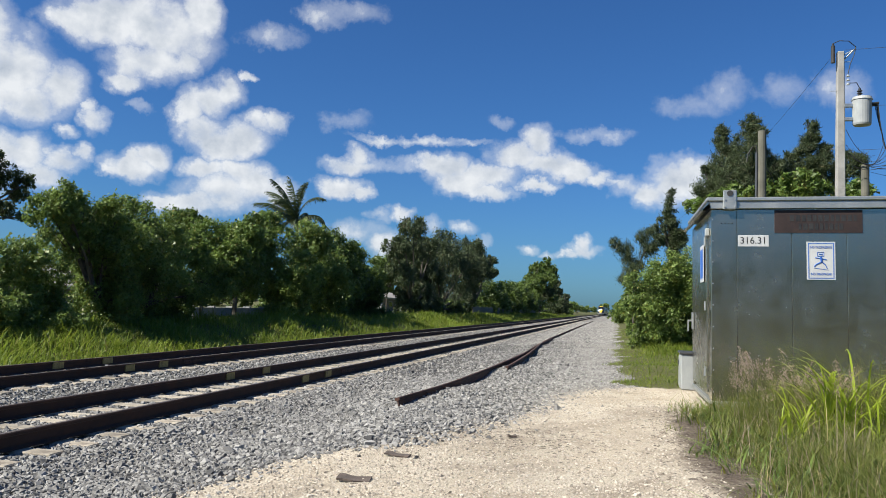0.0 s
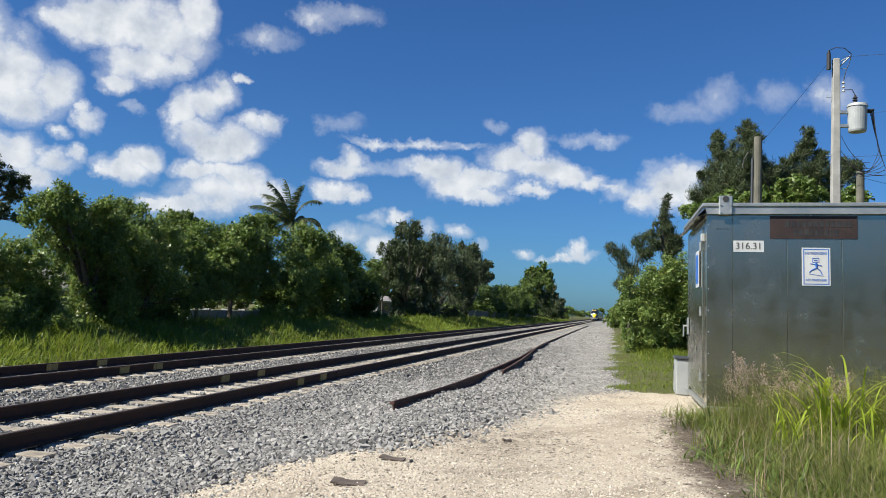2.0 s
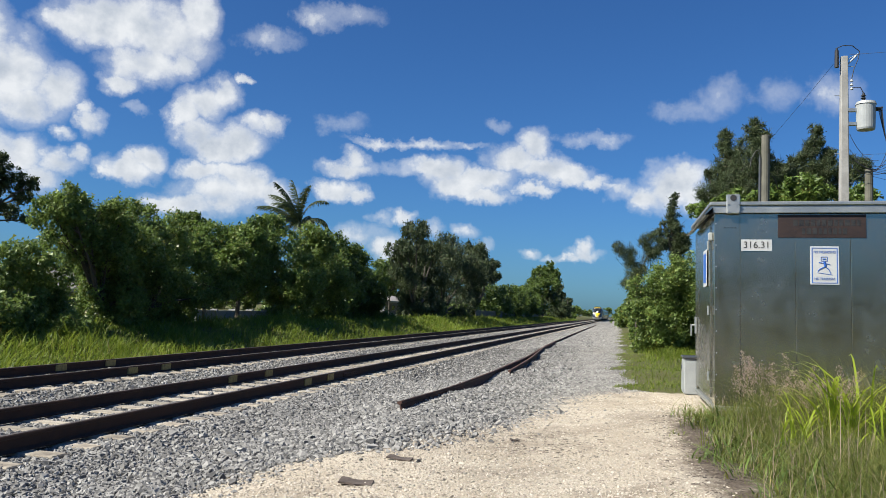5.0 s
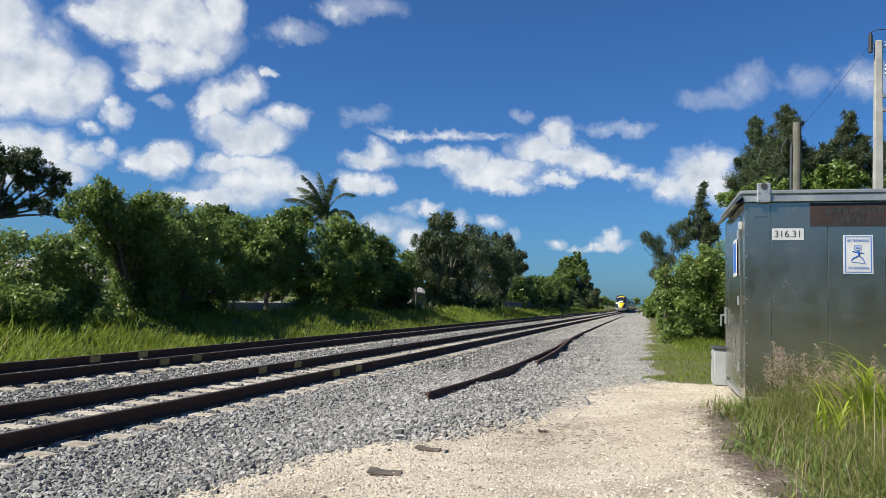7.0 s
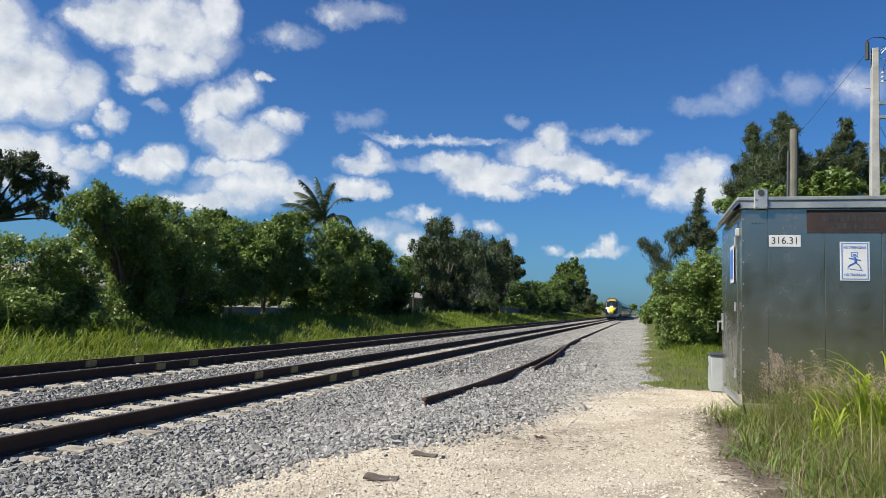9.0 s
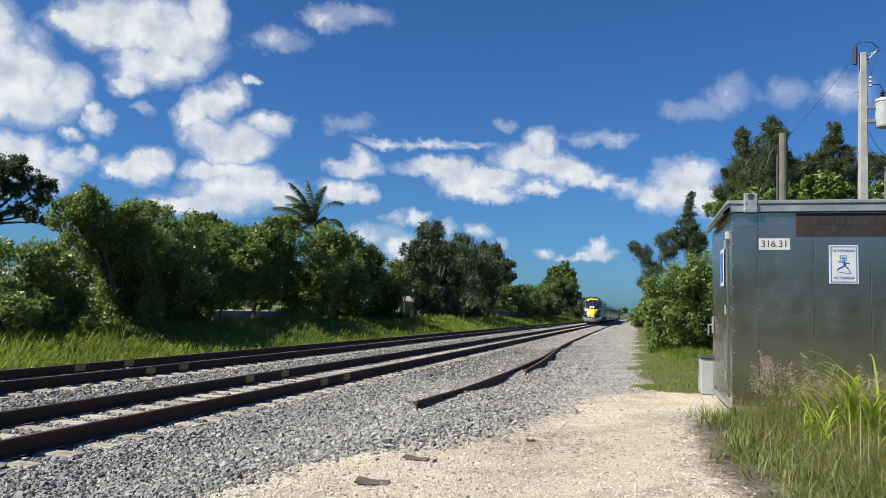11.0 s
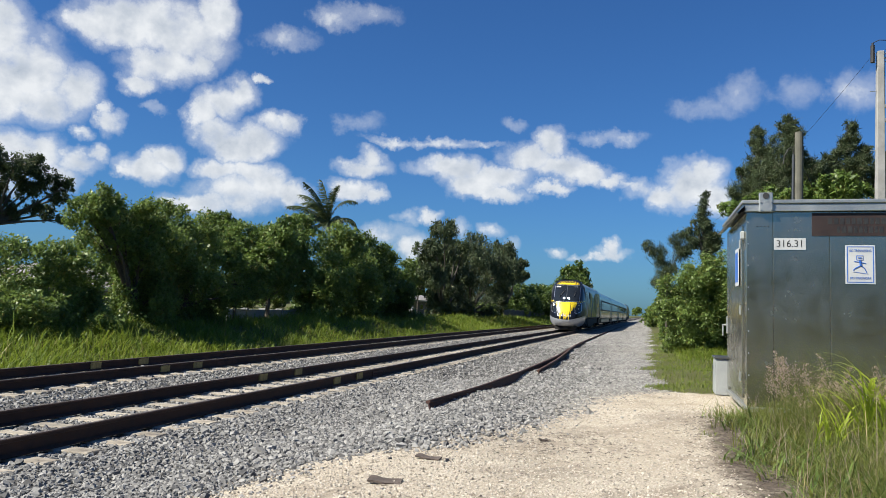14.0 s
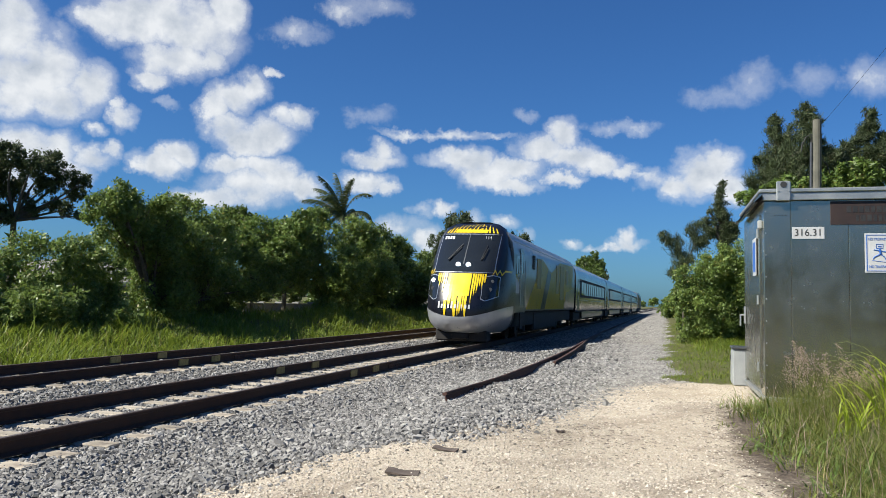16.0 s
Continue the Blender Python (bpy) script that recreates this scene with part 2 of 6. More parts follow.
def stone_material(name, dark, light):
    n = Nodes(name)
    rnd = n.tree.nodes.new("ShaderNodeNewGeometry").outputs["Random Per Island"]
    col = n.mix(rnd, dark, light)
    col = n.mix(n.math("MULTIPLY", n.noise(70, 4, 0.65, n.coord()), 0.35), col, (0.36, 0.35, 0.34))
    n.put(n.bsdf, "Base Color", col)
    n.bsdf.inputs["Roughness"].default_value = 0.9
    return n.mat


M_BALLAST = stone_material("ballast_stone", (0.018, 0.018, 0.017), (0.285, 0.277, 0.256))


def single_stone_material():
    n = Nodes("loose_ballast_stone")
    rnd = n.tree.nodes.new("ShaderNodeObjectInfo").outputs["Random"]
    col = n.mix(rnd, (0.034, 0.033, 0.031), (0.26, 0.25, 0.23))
    n.put(n.bsdf, "Base Color", n.mix(n.math("MULTIPLY", n.noise(3, 4, 0.65, n.coord()), 0.35), col, (0.32, 0.31, 0.30)))
    n.bsdf.inputs["Roughness"].default_value = 0.85
    return n.mat


M_BALLAST_SINGLE = single_stone_material()
M_PEBBLE = stone_material("limestone_pebble", (0.198, 0.160, 0.114), (0.578, 0.517, 0.418))
M_GRAVEL = stone_material("shoulder_gravel", (0.085, 0.082, 0.076), (0.39, 0.375, 0.34))
M_RAIL = surface("rail_steel", (0.022, 0.011, 0.008), (0.060, 0.029, 0.018), 4, 70, 0.9, 0.0, 0.3)
M_RAILTOP = surface("worn_rail_head", (0.10, 0.075, 0.06), (0.22, 0.18, 0.15), 3, 40, 0.45, 0.6, 0.05)
M_OLDRAIL = surface("rusted_rail", (0.030, 0.015, 0.012), (0.093, 0.047, 0.034), 4, 60, 0.85, 0.1, 0.5)
M_TIE = surface("concrete_tie", (0.182, 0.156, 0.122), (0.380, 0.342, 0.274), 3, 40, 0.9, 0, 0.5, stain=(0.152, 0.125, 0.099), vary=0.5)
M_YELLOWMARK = surface("faded_yellow_paint", (0.187, 0.145, 0.051), (0.357, 0.281, 0.102), 20, 120, 0.8, 0, 0.3, stain=(0.068, 0.043, 0.025))
M_GALV = surface("galvanised_sheet", (0.345, 0.34, 0.28), (0.425, 0.415, 0.35), 0.8, 4, 0.22, 0.93, 0.0, spread=(0.2, 0.8))
M_GALVSEAM = surface("galvanised_trim", (0.33, 0.345, 0.34), (0.46, 0.475, 0.46), 3, 40, 0.42, 0.75, 0.05)
M_WHITE = surface("white_plate", (0.410, 0.418, 0.418), (0.502, 0.509, 0.502), 4, 60, 0.5, 0, 0.05)
M_BLUE = surface("blue_print", (0.02, 0.09, 0.35), (0.04, 0.14, 0.45), 6, 60, 0.5, 0, 0.0)
M_BLACK = surface("black_print", (0.012, 0.012, 0.013), (0.03, 0.03, 0.03), 6, 60, 0.55, 0, 0.0)
M_BROWNPLATE = surface("weathered_brown_plate", (0.016, 0.010, 0.009), (0.034, 0.019, 0.016), 3, 30, 0.6, 0, 0.1)
M_CONCRETE = surface("pole_concrete", (0.205, 0.201, 0.186), (0.350, 0.342, 0.319), 2, 40, 0.85, 0, 0.3, stain=(0.152, 0.148, 0.137))
M_WOOD = surface("weathered_pole_wood", (0.072, 0.072, 0.056), (0.145, 0.140, 0.111), 3, 50, 0.9, 0, 0.5)
M_GREY = surface("grey_enamel", (0.258, 0.274, 0.274), (0.350, 0.365, 0.357), 3, 40, 0.4, 0, 0.05)
M_CABLE = surface("black_cable", (0.012, 0.012, 0.012), (0.03, 0.03, 0.03), 9, 60, 0.6, 0, 0.0)
M_BARK = surface("tree_bark", (0.038, 0.032, 0.025), (0.093, 0.081, 0.064), 5, 40, 0.9, 0, 0.6)
M_PALMBARK = surface("palm_bark", (0.102, 0.085, 0.068), (0.221, 0.196, 0.162), 4, 30, 0.9, 0, 0.6)
M_LEAF = leaf_material("broad_leaf", (0.020, 0.046, 0.010), (0.235, 0.325, 0.075), (0.19, 0.17, 0.035), 0.45, 0.32)
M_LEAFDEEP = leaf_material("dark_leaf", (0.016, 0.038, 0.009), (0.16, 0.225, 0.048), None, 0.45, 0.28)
M_LEAFLIGHT = leaf_material("bright_leaf", (0.022, 0.050, 0.011), (0.19, 0.275, 0.058), (0.17, 0.15, 0.04), 0.45, 0.3)
M_NEEDLE = leaf_material("casuarina_needles", (0.014, 0.028, 0.010), (0.090, 0.120, 0.048), (0.09, 0.08, 0.04), 0.6, 0.22)
M_PALMLEAF = leaf_material("palm_leaflet", (0.017, 0.032, 0.010), (0.072, 0.098, 0.031), (0.170, 0.145, 0.060), 0.5, 0.22)
M_GRASS = leaf_material("bank_grass", (0.040, 0.080, 0.008), (0.235, 0.30, 0.036), (0.25, 0.22, 0.07), 0.5, 0.42)
M_GRASSDRY = leaf_material("tall_grass", (0.052, 0.078, 0.013), (0.23, 0.25, 0.062), (0.42, 0.34, 0.18), 0.55, 0.42)
M_BLADE = leaf_material("broad_grass_blade", (0.15, 0.26, 0.016), (0.47, 0.54, 0.06), (0.42, 0.38, 0.10), 0.4, 0.5)
M_SEED = leaf_material("seed_head", (0.32, 0.22, 0.17), (0.52, 0.41, 0.33), None, 0.8, 0.4)
M_DEBRIS = surface("rotten_wood", (0.047, 0.036, 0.029), (0.119, 0.093, 0.076), 8, 60, 0.9, 0, 0.6)
M_WALL = surface("rendered_wall", (0.190, 0.198, 0.194), (0.289, 0.289, 0.281), 1.5, 20, 0.9, 0, 0.2, stain=(0.122, 0.122, 0.114))
M_ROOF = surface("shingle_roof", (0.167, 0.152, 0.144), (0.289, 0.274, 0.258), 1.2, 14, 0.9, 0, 0.4)
M_HOUSE = surface("house_render", (0.213, 0.213, 0.205), (0.289, 0.285, 0.274), 1, 14, 0.9, 0, 0.1)
M_NAVY = surface("navy_paint", (0.003, 0.0035, 0.008), (0.007, 0.008, 0.014), 2, 50, 0.33, 0, 0.0, coat=0.1)
M_SILVER = surface("silver_paint", (0.36, 0.38, 0.42), (0.46, 0.48, 0.52), 2, 50, 0.36, 0.55, 0.0, coat=0.4)
M_YELLOW = surface("yellow_paint", (0.62, 0.43, 0.010), (0.76, 0.54, 0.016), 2, 50, 0.34, 0, 0.0, coat=0.15)
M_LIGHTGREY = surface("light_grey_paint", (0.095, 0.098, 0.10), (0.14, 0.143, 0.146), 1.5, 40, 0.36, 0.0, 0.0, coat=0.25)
M_MIDGREY = surface("mid_grey_paint", (0.038, 0.041, 0.044), (0.072, 0.076, 0.080), 1.5, 40, 0.4, 0.1, 0.0, coat=0.2)
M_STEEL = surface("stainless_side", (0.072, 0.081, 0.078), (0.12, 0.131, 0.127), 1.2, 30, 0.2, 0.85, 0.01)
# livery yellow of the grilles, with their shade put into the colour
M_YELLOWSHADE = surface("shaded_yellow_grille", (0.20, 0.14, 0.008), (0.30, 0.21, 0.014), 3, 60, 0.5, 0, 0.1)
M_DARK = surface("underframe_black", (0.006, 0.006, 0.006), (0.020, 0.018, 0.017), 4, 40, 0.8, 0.1, 0.2)
M_GLASS = glass_material("dark_glass", (0.010, 0.012, 0.014))
M_LAMP = glow_material("train_lamp", (1.0, 0.96, 0.88), 26.0)

# ---- building helpers ----
RNG = np.random.default_rng(7)


def link(name, me, material, parent=None, label=""):
    if material:
        me.materials.append(material)
    ob = new(name, me)
    ob.parent = parent
    if label:
        ob["label"] = label
    return ob


def part(name, bm, material, parent=None, label="", smooth=False):
    """Links a bmesh as one mesh object under a thing or a part."""
    me = bpy.data.meshes.new(name)
    bm.normal_update()
    bm.to_mesh(me)
    bm.free()
    if smooth:
        for p in me.polygons:
            p.use_smooth = True
    return link(name, me, material, parent, label)


def bulk(name, verts, faces, material, parent=None, label="", smooth=False):
    """A mesh from arrays of vertices and of equal-sided faces, fast."""
    verts, faces = np.asarray(verts, np.float32).reshape(-1, 3), np.asarray(faces, np.int32)
    me = bpy.data.meshes.new(name)
    me.vertices.add(len(verts))
    me.vertices.foreach_set("co", verts.ravel())
    k = faces.shape[1]
    me.loops.add(faces.size)
    me.loops.foreach_set("vertex_index", faces.ravel())
    me.polygons.add(len(faces))
    me.polygons.foreach_set("loop_start", np.arange(len(faces), dtype=np.int32) * k)
    me.update(calc_edges=True)
    me.polygons.foreach_set("use_smooth", np.full(len(faces), bool(smooth)))
    return link(name, me, material, parent, label)


def box(bm, lo, hi, bevel=0.0, m=None):
    """Adds a block with softened edges to a bmesh."""
    size = [h - l for l, h in zip(lo, hi)]
    mid = [(h + l) / 2 for l, h in zip(lo, hi)]
    made = bmesh.ops.create_cube(bm, size=1.0, matrix=Matrix.Translation(mid) @ Matrix.Diagonal((*size, 1)))["verts"]
    if bevel:
        edges = list({e for v in made for e in v.link_edges})
        made = bmesh.ops.bevel(bm, geom=edges, offset=bevel, segments=1, affect="EDGES")["verts"]
    if m is not None:
        bmesh.ops.transform(bm, matrix=m, verts=made)
    return bm


def block(name, lo, hi, material, parent=None, bevel=0.004, label=""):
    return part(name, box(bmesh.new(), lo, hi, bevel), material, parent, label)


def rod(bm, a, b, ra, rb=None, sides=10):
    """Adds a tapered round bar from a to b."""
    a, b = Vector(a), Vector(b)
    turn = (b - a).to_track_quat("Z", "Y").to_matrix().to_4x4()
    bmesh.ops.create_cone(bm, cap_ends=True, segments=sides, radius1=ra, radius2=ra if rb is None else rb, depth=(b - a).length,
                          matrix=Matrix.Translation((a + b) / 2) @ turn)
    return bm


def cable(name, points, radius, material, parent=None):
    data = bpy.data.curves.new(name, "CURVE")
    data.dimensions, data.bevel_depth, data.bevel_resolution = "3D", radius, 1
    line = data.splines.new("POLY")
    line.points.add(len(points) - 1)
    for p, co in zip(line.points, points):
        p.co = (*co, 1)
    data.materials.append(material)
    ob = new(name, data)
    ob.parent = parent
    return ob


def sag(a, b, drop, steps=10):
    a, b = Vector(a), Vector(b)
    return [a.lerp(b, k / steps) - Vector((0, 0, 4 * drop * (k / steps) * (1 - k / steps))) for k in range(steps + 1)]


def thing(name, label, category, at=(0, 0, 0), group=""):
    ob = new(name)
    ob.empty_display_size = 0.2
    ob.location = at
    return tagged(ob, label, category, group)


def smooth(a, b, x):
    k = np.clip((np.asarray(x, float) - a) / (b - a), 0, 1)
    return k * k * (3 - 2 * k)


# ---- the lie of the land ----
TRACK_X, FAR_X, GAUGE = -7.10, -11.24, 1.505


def height(x, y):
    """The ground's height: level under the tracks, a grassy bank beyond them, a low berm towards the path."""
    x, y = np.asarray(x, float), np.asarray(y, float)
    z = -0.035 - 0.05 * smooth(-5.7, -4.9, x) + 0.32 * smooth(-5.0, -2.3, x) + 0.08 * smooth(-1.5, 1.5, x)
    bank = smooth(-12.6, -16.8, x)
    z = z - 0.05 * smooth(-12.4, -12.9, x) + bank * (0.78 + 0.10 * np.sin(y * 0.21) + 0.08 * np.sin(y * 0.53 + x))
    near = smooth(60, 25, y) * smooth(-4.6, -3.5, x) * smooth(6, 3, x)
    return z + near * 0.03 * (np.sin(x * 1.7 + y * 0.6) + np.sin(y * 1.3 - x * 0.8))


def limestone(x, y):
    """How far a place lies inside the pale patch of crushed limestone; 0.5 at its border."""
    edge = np.interp(y, [0, 5.3, 7.2, 8.1, 10.2, 13.8, 15.6, 16.6], [-4.6, -4.0, -3.45, -2.25, -1.5, -0.85, 0.3, 2.2])
    return np.clip(0.5 + (x - edge) * 0.55, 0, 1) * smooth(17.2, 15.6, y) * smooth(8, 4, x)


def turf(x, y):
    left = smooth(-12.25, -12.75, x)
    right = smooth(-0.5, 0.6, x + 0.2 * np.sin(y * 0.9) + 0.15 * np.sin(y * 2.3)) * smooth(15.2, 16.2, y)
    clump = smooth(0.75, 1.5, x - 0.10 * np.clip(8 - y, 0, 3)) * smooth(13.5, 11.5, y)
    return np.maximum(np.maximum(left, right), clump)


def litter(x, y):
    """Where dead stalks and soil darken the path: along the tall grass and in one worn spot."""
    edge = np.exp(-((x - 0.95 - 0.10 * np.clip(8 - y, 0, 3)) / 0.34) ** 2) * smooth(13.0, 10.5, y)
    spot = 0.38 * np.exp(-((x + 1.0) / 0.6) ** 2 - ((y - 9.0) / 0.55) ** 2)
    return np.maximum(edge, spot)


def build_ground():
    xs = np.concatenate([-np.geomspace(2500, 24, 26), np.arange(-23, -13, 0.5), np.arange(-13, 4, 0.2), np.arange(4, 12, 0.8), np.geomspace(12, 2500, 26)])
    ys = np.concatenate([-np.geomspace(600, 3, 12), np.arange(-2, 3, 0.5), np.arange(3, 30, 0.2), np.arange(30, 90, 1.0), np.geomspace(90, 4500, 40)])
    gx, gy = np.meshgrid(xs, ys)
    gz = height(gx, gy)
    w, h = len(xs), len(ys)
    i = (np.arange(h - 1)[:, None] * w + np.arange(w - 1)[None]).ravel()
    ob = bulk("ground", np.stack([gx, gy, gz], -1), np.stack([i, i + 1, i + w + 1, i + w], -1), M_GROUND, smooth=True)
    # last mask: dust by x, plain lightening with distance by y
    for name, values in (("limestone", limestone(gx, gy)), ("turf", turf(gx, gy)), ("litter", litter(gx, gy)), ("dust_and_far", np.maximum(smooth(-3.0, -1.2, gx), 0.7 * smooth(38, 80, gy)))):
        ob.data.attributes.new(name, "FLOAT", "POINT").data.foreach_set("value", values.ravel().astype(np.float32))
    return tagged(ob, "grey ballast, pale crushed limestone path and grassy verges", "ground", kind="structure")


ground = build_ground()


def build_backdrop(name, groups, label):
    """A far shell with the clouds of a part of the sky; it turns slowly with the wind."""
    radius, rows_, cols = 3200.0, 24, 60
    verts, uvs = [], []
    for j in range(rows_ + 1):
        for i in range(cols + 1):
            az, el = -62 + 114 * i / cols, -1 + 42 * j / rows_
            a, e = radians(az), radians(el)
            verts.append((radius * math.sin(a) * math.cos(e), radius * math.cos(a) * math.cos(e), radius * math.sin(e)))
            uvs.append((az, el))
    k = np.arange(rows_)[:, None] * (cols + 1) + np.arange(cols)[None]
    k = k.ravel()
    faces = np.stack([k, k + cols + 1, k + cols + 2, k + 1], -1)
    spec = [b for g in groups for b in CLOUDS[g]]
    ob = bulk(name, verts, faces, cloud_material(name, spec), smooth=True)
    layer = ob.data.uv_layers.new(name="bearing")
    layer.data.foreach_set("uv", np.asarray(uvs, np.float32)[faces.ravel()].ravel())
    ob.location = EYE
    return tagged(ob, label, "clouds", kind="structure")


LOW = ("far_puff", "tree_gap_puffs")
sky_high = build_backdrop("backdrop", [g for g in CLOUDS if g not in LOW], "white fair-weather cumulus clouds drifting over a blue sky")
sky_low = build_backdrop("backdrop", LOW, "small white clouds low over the horizon")
sky_low.scale = (0.98, 0.98, 0.98)

# ---- tracks ----


def rail_profile():
    half = [(0.0, 0.0), (0.075, 0.0), (0.075, 0.012), (0.012, 0.035), (0.009, 0.14), (0.036, 0.152), (0.036, 0.183), (0.028, 0.19)]
    return half[1:] + [(-x, z) for x, z in reversed(half[1:])]


def extrude(profile, path):
    """Verts and quads of a closed profile swept along a path that runs mainly in +y."""
    verts, faces, n = [], [], len(profile)
    for x, y, z, lean in path:
        c, s = math.cos(lean), math.sin(lean)
        verts += [(x + px * c - pz * s, y, z + px * s + pz * c) for px, pz in profile]
    for j in range(len(path) - 1):
        for i in range(n):
            a, b = j * n + i, j * n + (i + 1) % n
            faces.append((a, b, b + n, a + n))
    return verts, faces


def build_track(cx, first, group_label):
    track = thing("railway_track", group_label, "railway track", (cx, 0, 0), "parallel tracks")
    for side in (-1, 1):
        x = side * GAUGE / 2
        verts, faces = extrude(rail_profile(), [(x, y, 0.0, 0.0) for y in (-25, 0, 20, 60, 150, 400, 1200)])
        rail = bulk("rail", verts, faces, M_RAIL, track, "dark rusty steel rail")
        top = box(bmesh.new(), (x - 0.026, -25, 0.1905), (x + 0.026, 1200, 0.1925))
        part("running_surface", top, M_RAILTOP, rail)
    bm = box(bmesh.new(), (-1.3, -0.12, -0.2), (1.3, 0.12, 0.0), 0.012)
    tie = part("tie", bm, M_TIE, track)
    rest = []
    for k in range(420):
        y = first + 0.6 * k
        dx, tilt, dz = RNG.normal(0, 0.015), RNG.normal(0, 0.012), RNG.normal(0, 0.004)
        if k < 140:
            t = tie if k == 0 else new("tie", tie.data)
            t.parent, t.matrix_basis = track, pose(dx, y, dz - 0.022 * float(smooth(16, 40, y)), 0, 0, math.degrees(tilt))
        else:
            rest.append((y, dx))
    verts, faces = [], []
    for y, dx in rest:
        b = len(verts)
        verts += [(dx + sx * 1.3, y + sy * 0.12, z) for z in (-0.2, -0.027) for sx, sy in ((-1, -1), (1, -1), (1, 1), (-1, 1))]
        faces += [(b + 4, b + 5, b + 6, b + 7), (b, b + 1, b + 5, b + 4), (b + 1, b + 2, b + 6, b + 5), (b + 3, b, b + 4, b + 7)]
    tagged(bulk("distant_ties", verts, faces, M_TIE, track), kind="stuff")
    return track


near_track = build_track(TRACK_X, 3.2, "main track of dark rails on pale concrete ties in grey ballast")
far_track = build_track(FAR_X, 3.5, "second track of dark rails on concrete ties beside the bank")
for tr, cx in ((near_track, TRACK_X), (far_track, FAR_X)):
    for side in (-1, 1):
        x = side * GAUGE / 2
        for y, long in ((15.25 - 0.4 * (side < 0), 0.34), (16.55, 0.36)):
            bm = box(bmesh.new(), (x + 0.011, y, 0.030), (x + 0.0395, y + long, 0.172), 0.002)
            part("paint_mark", bm, M_YELLOWMARK, tr, "faded yellow paint on the rail web")
    bm = box(bmesh.new(), (GAUGE / 2 + 0.01, 17.6, 0.04), (GAUGE / 2 + 0.034, 18.6, 0.135), 0.006)
    for k in range(6):
        rod(bm, (GAUGE / 2 + 0.03, 17.7 + 0.16 * k, 0.085), (GAUGE / 2 + 0.055, 17.7 + 0.16 * k, 0.085), 0.016, sides=6)
    part("joint_bar", bm, M_OLDRAIL, tr, "bolted steel joint bar")


def build_old_rail(points, label):
    """A discarded rail, bent and lying on its side on the shoulder."""
    path = []
    ys = np.linspace(points[0][1], points[-1][1], 60)
    px, py = [p[0] for p in points], [p[1] for p in points]
    for y in ys:
        x = float(np.interp(y, py, px))
        path.append((x, y, float(np.mean(height(x, y + np.linspace(-4, 4, 17)))) - 0.05, radians(14 + 3 * math.sin(y * 0.2))))
    verts, faces = extrude(rail_profile(), path)
    faces = [list(f) for f in faces]
    ob = bulk("discarded_rail", verts, faces, M_OLDRAIL)
    bm = bmesh.new()
    bm.from_mesh(ob.data)
    bmesh.ops.holes_fill(bm, edges=[e for e in bm.edges if e.is_boundary], sides=0)
    bm.to_mesh(ob.data)
    bm.free()
    return tagged(ob, label, "rail", "discarded rails")


build_old_rail([(-3.20, 11.6), (-3.03, 13.2), (-2.91, 14.9), (-2.83, 17.5), (-2.77, 21.0), (-2.82, 25.0), (-3.02, 31.0), (-3.20, 41.0)], "bent rusty rail lying loose on the ballast shoulder")
build_old_rail([(-2.45, 18.3), (-2.50, 21.6), (-2.79, 28.0), (-3.27, 37.3), (-3.46, 54.8), (-3.72, 87.9), (-3.88, 136.4)], "long rusty rail lying along the ballast shoulder")

# ---- loose stone ----
# a stone with two faces turned against each other
CRUSHED = np.array([(0.86 * math.cos(radians(90 * k + 45 * h)), 0.86 * math.sin(radians(90 * k + 45 * h)), 0.52 * (2 * h - 1)) for h in (0, 1) for k in range(4)])
CRUSHED_F = np.array([(0, 2, 1), (0, 3, 2), (4, 5, 6), (4, 6, 7)] + [f for k in range(4) for f in ((k, (k + 1) % 4, 4 + k), ((k + 1) % 4, 4 + (k + 1) % 4, 4 + k))])
OCT = np.array([(1, 0, 0), (-1, 0, 0), (0, 1, 0), (0, -1, 0), (0, 0, 1), (0, 0, -1)], float)
OCT_F = np.array([(0, 2, 4), (2, 1, 4), (1, 3, 4), (3, 0, 4), (2, 0, 5), (1, 2, 5), (3, 1, 5), (0, 3, 5)])


def turns(n):
    """n random rotation matrices."""
    q = RNG.normal(size=(n, 4))
    q /= np.linalg.norm(q, axis=1, keepdims=True)
    w, x, y, z = q.T
    return np.stack([1 - 2 * (y * y + z * z), 2 * (x * y - z * w), 2 * (x * z + y * w), 2 * (x * y + z * w), 1 - 2 * (x * x + z * z), 2 * (y * z - x * w),
                     2 * (x * z - y * w), 2 * (y * z + x * w), 1 - 2 * (x * x + y * y)], -1).reshape(n, 3, 3)


def scatter_stones(name, xy, size, material, label, fine=True, lift=0.3):
    n = len(xy)
    base, tri = (CRUSHED, CRUSHED_F) if fine else (OCT, OCT_F)
    k = len(base)
    shape = (base[None] + RNG.uniform(-0.2, 0.2, (n, k, 3))) * RNG.uniform(0.65, 1.25, (n, 1, 3))
    s = size * np.exp(RNG.normal(0, 0.28, n))
    verts = np.einsum("nij,nkj->nki", turns(n), shape) * s[:, None, None]
    verts[:, :, 2] *= 0.8
    z = height(xy[:, 0], xy[:, 1]) + s * lift * RNG.uniform(-0.4, 1.3, n)
    verts += np.stack([xy[:, 0], xy[:, 1], z], -1)[:, None]
    faces = tri[None] + (np.arange(n) * k)[:, None, None]
    return tagged(bulk(name, verts, faces.reshape(-1, 3), material), label, "stones", kind="stuff")


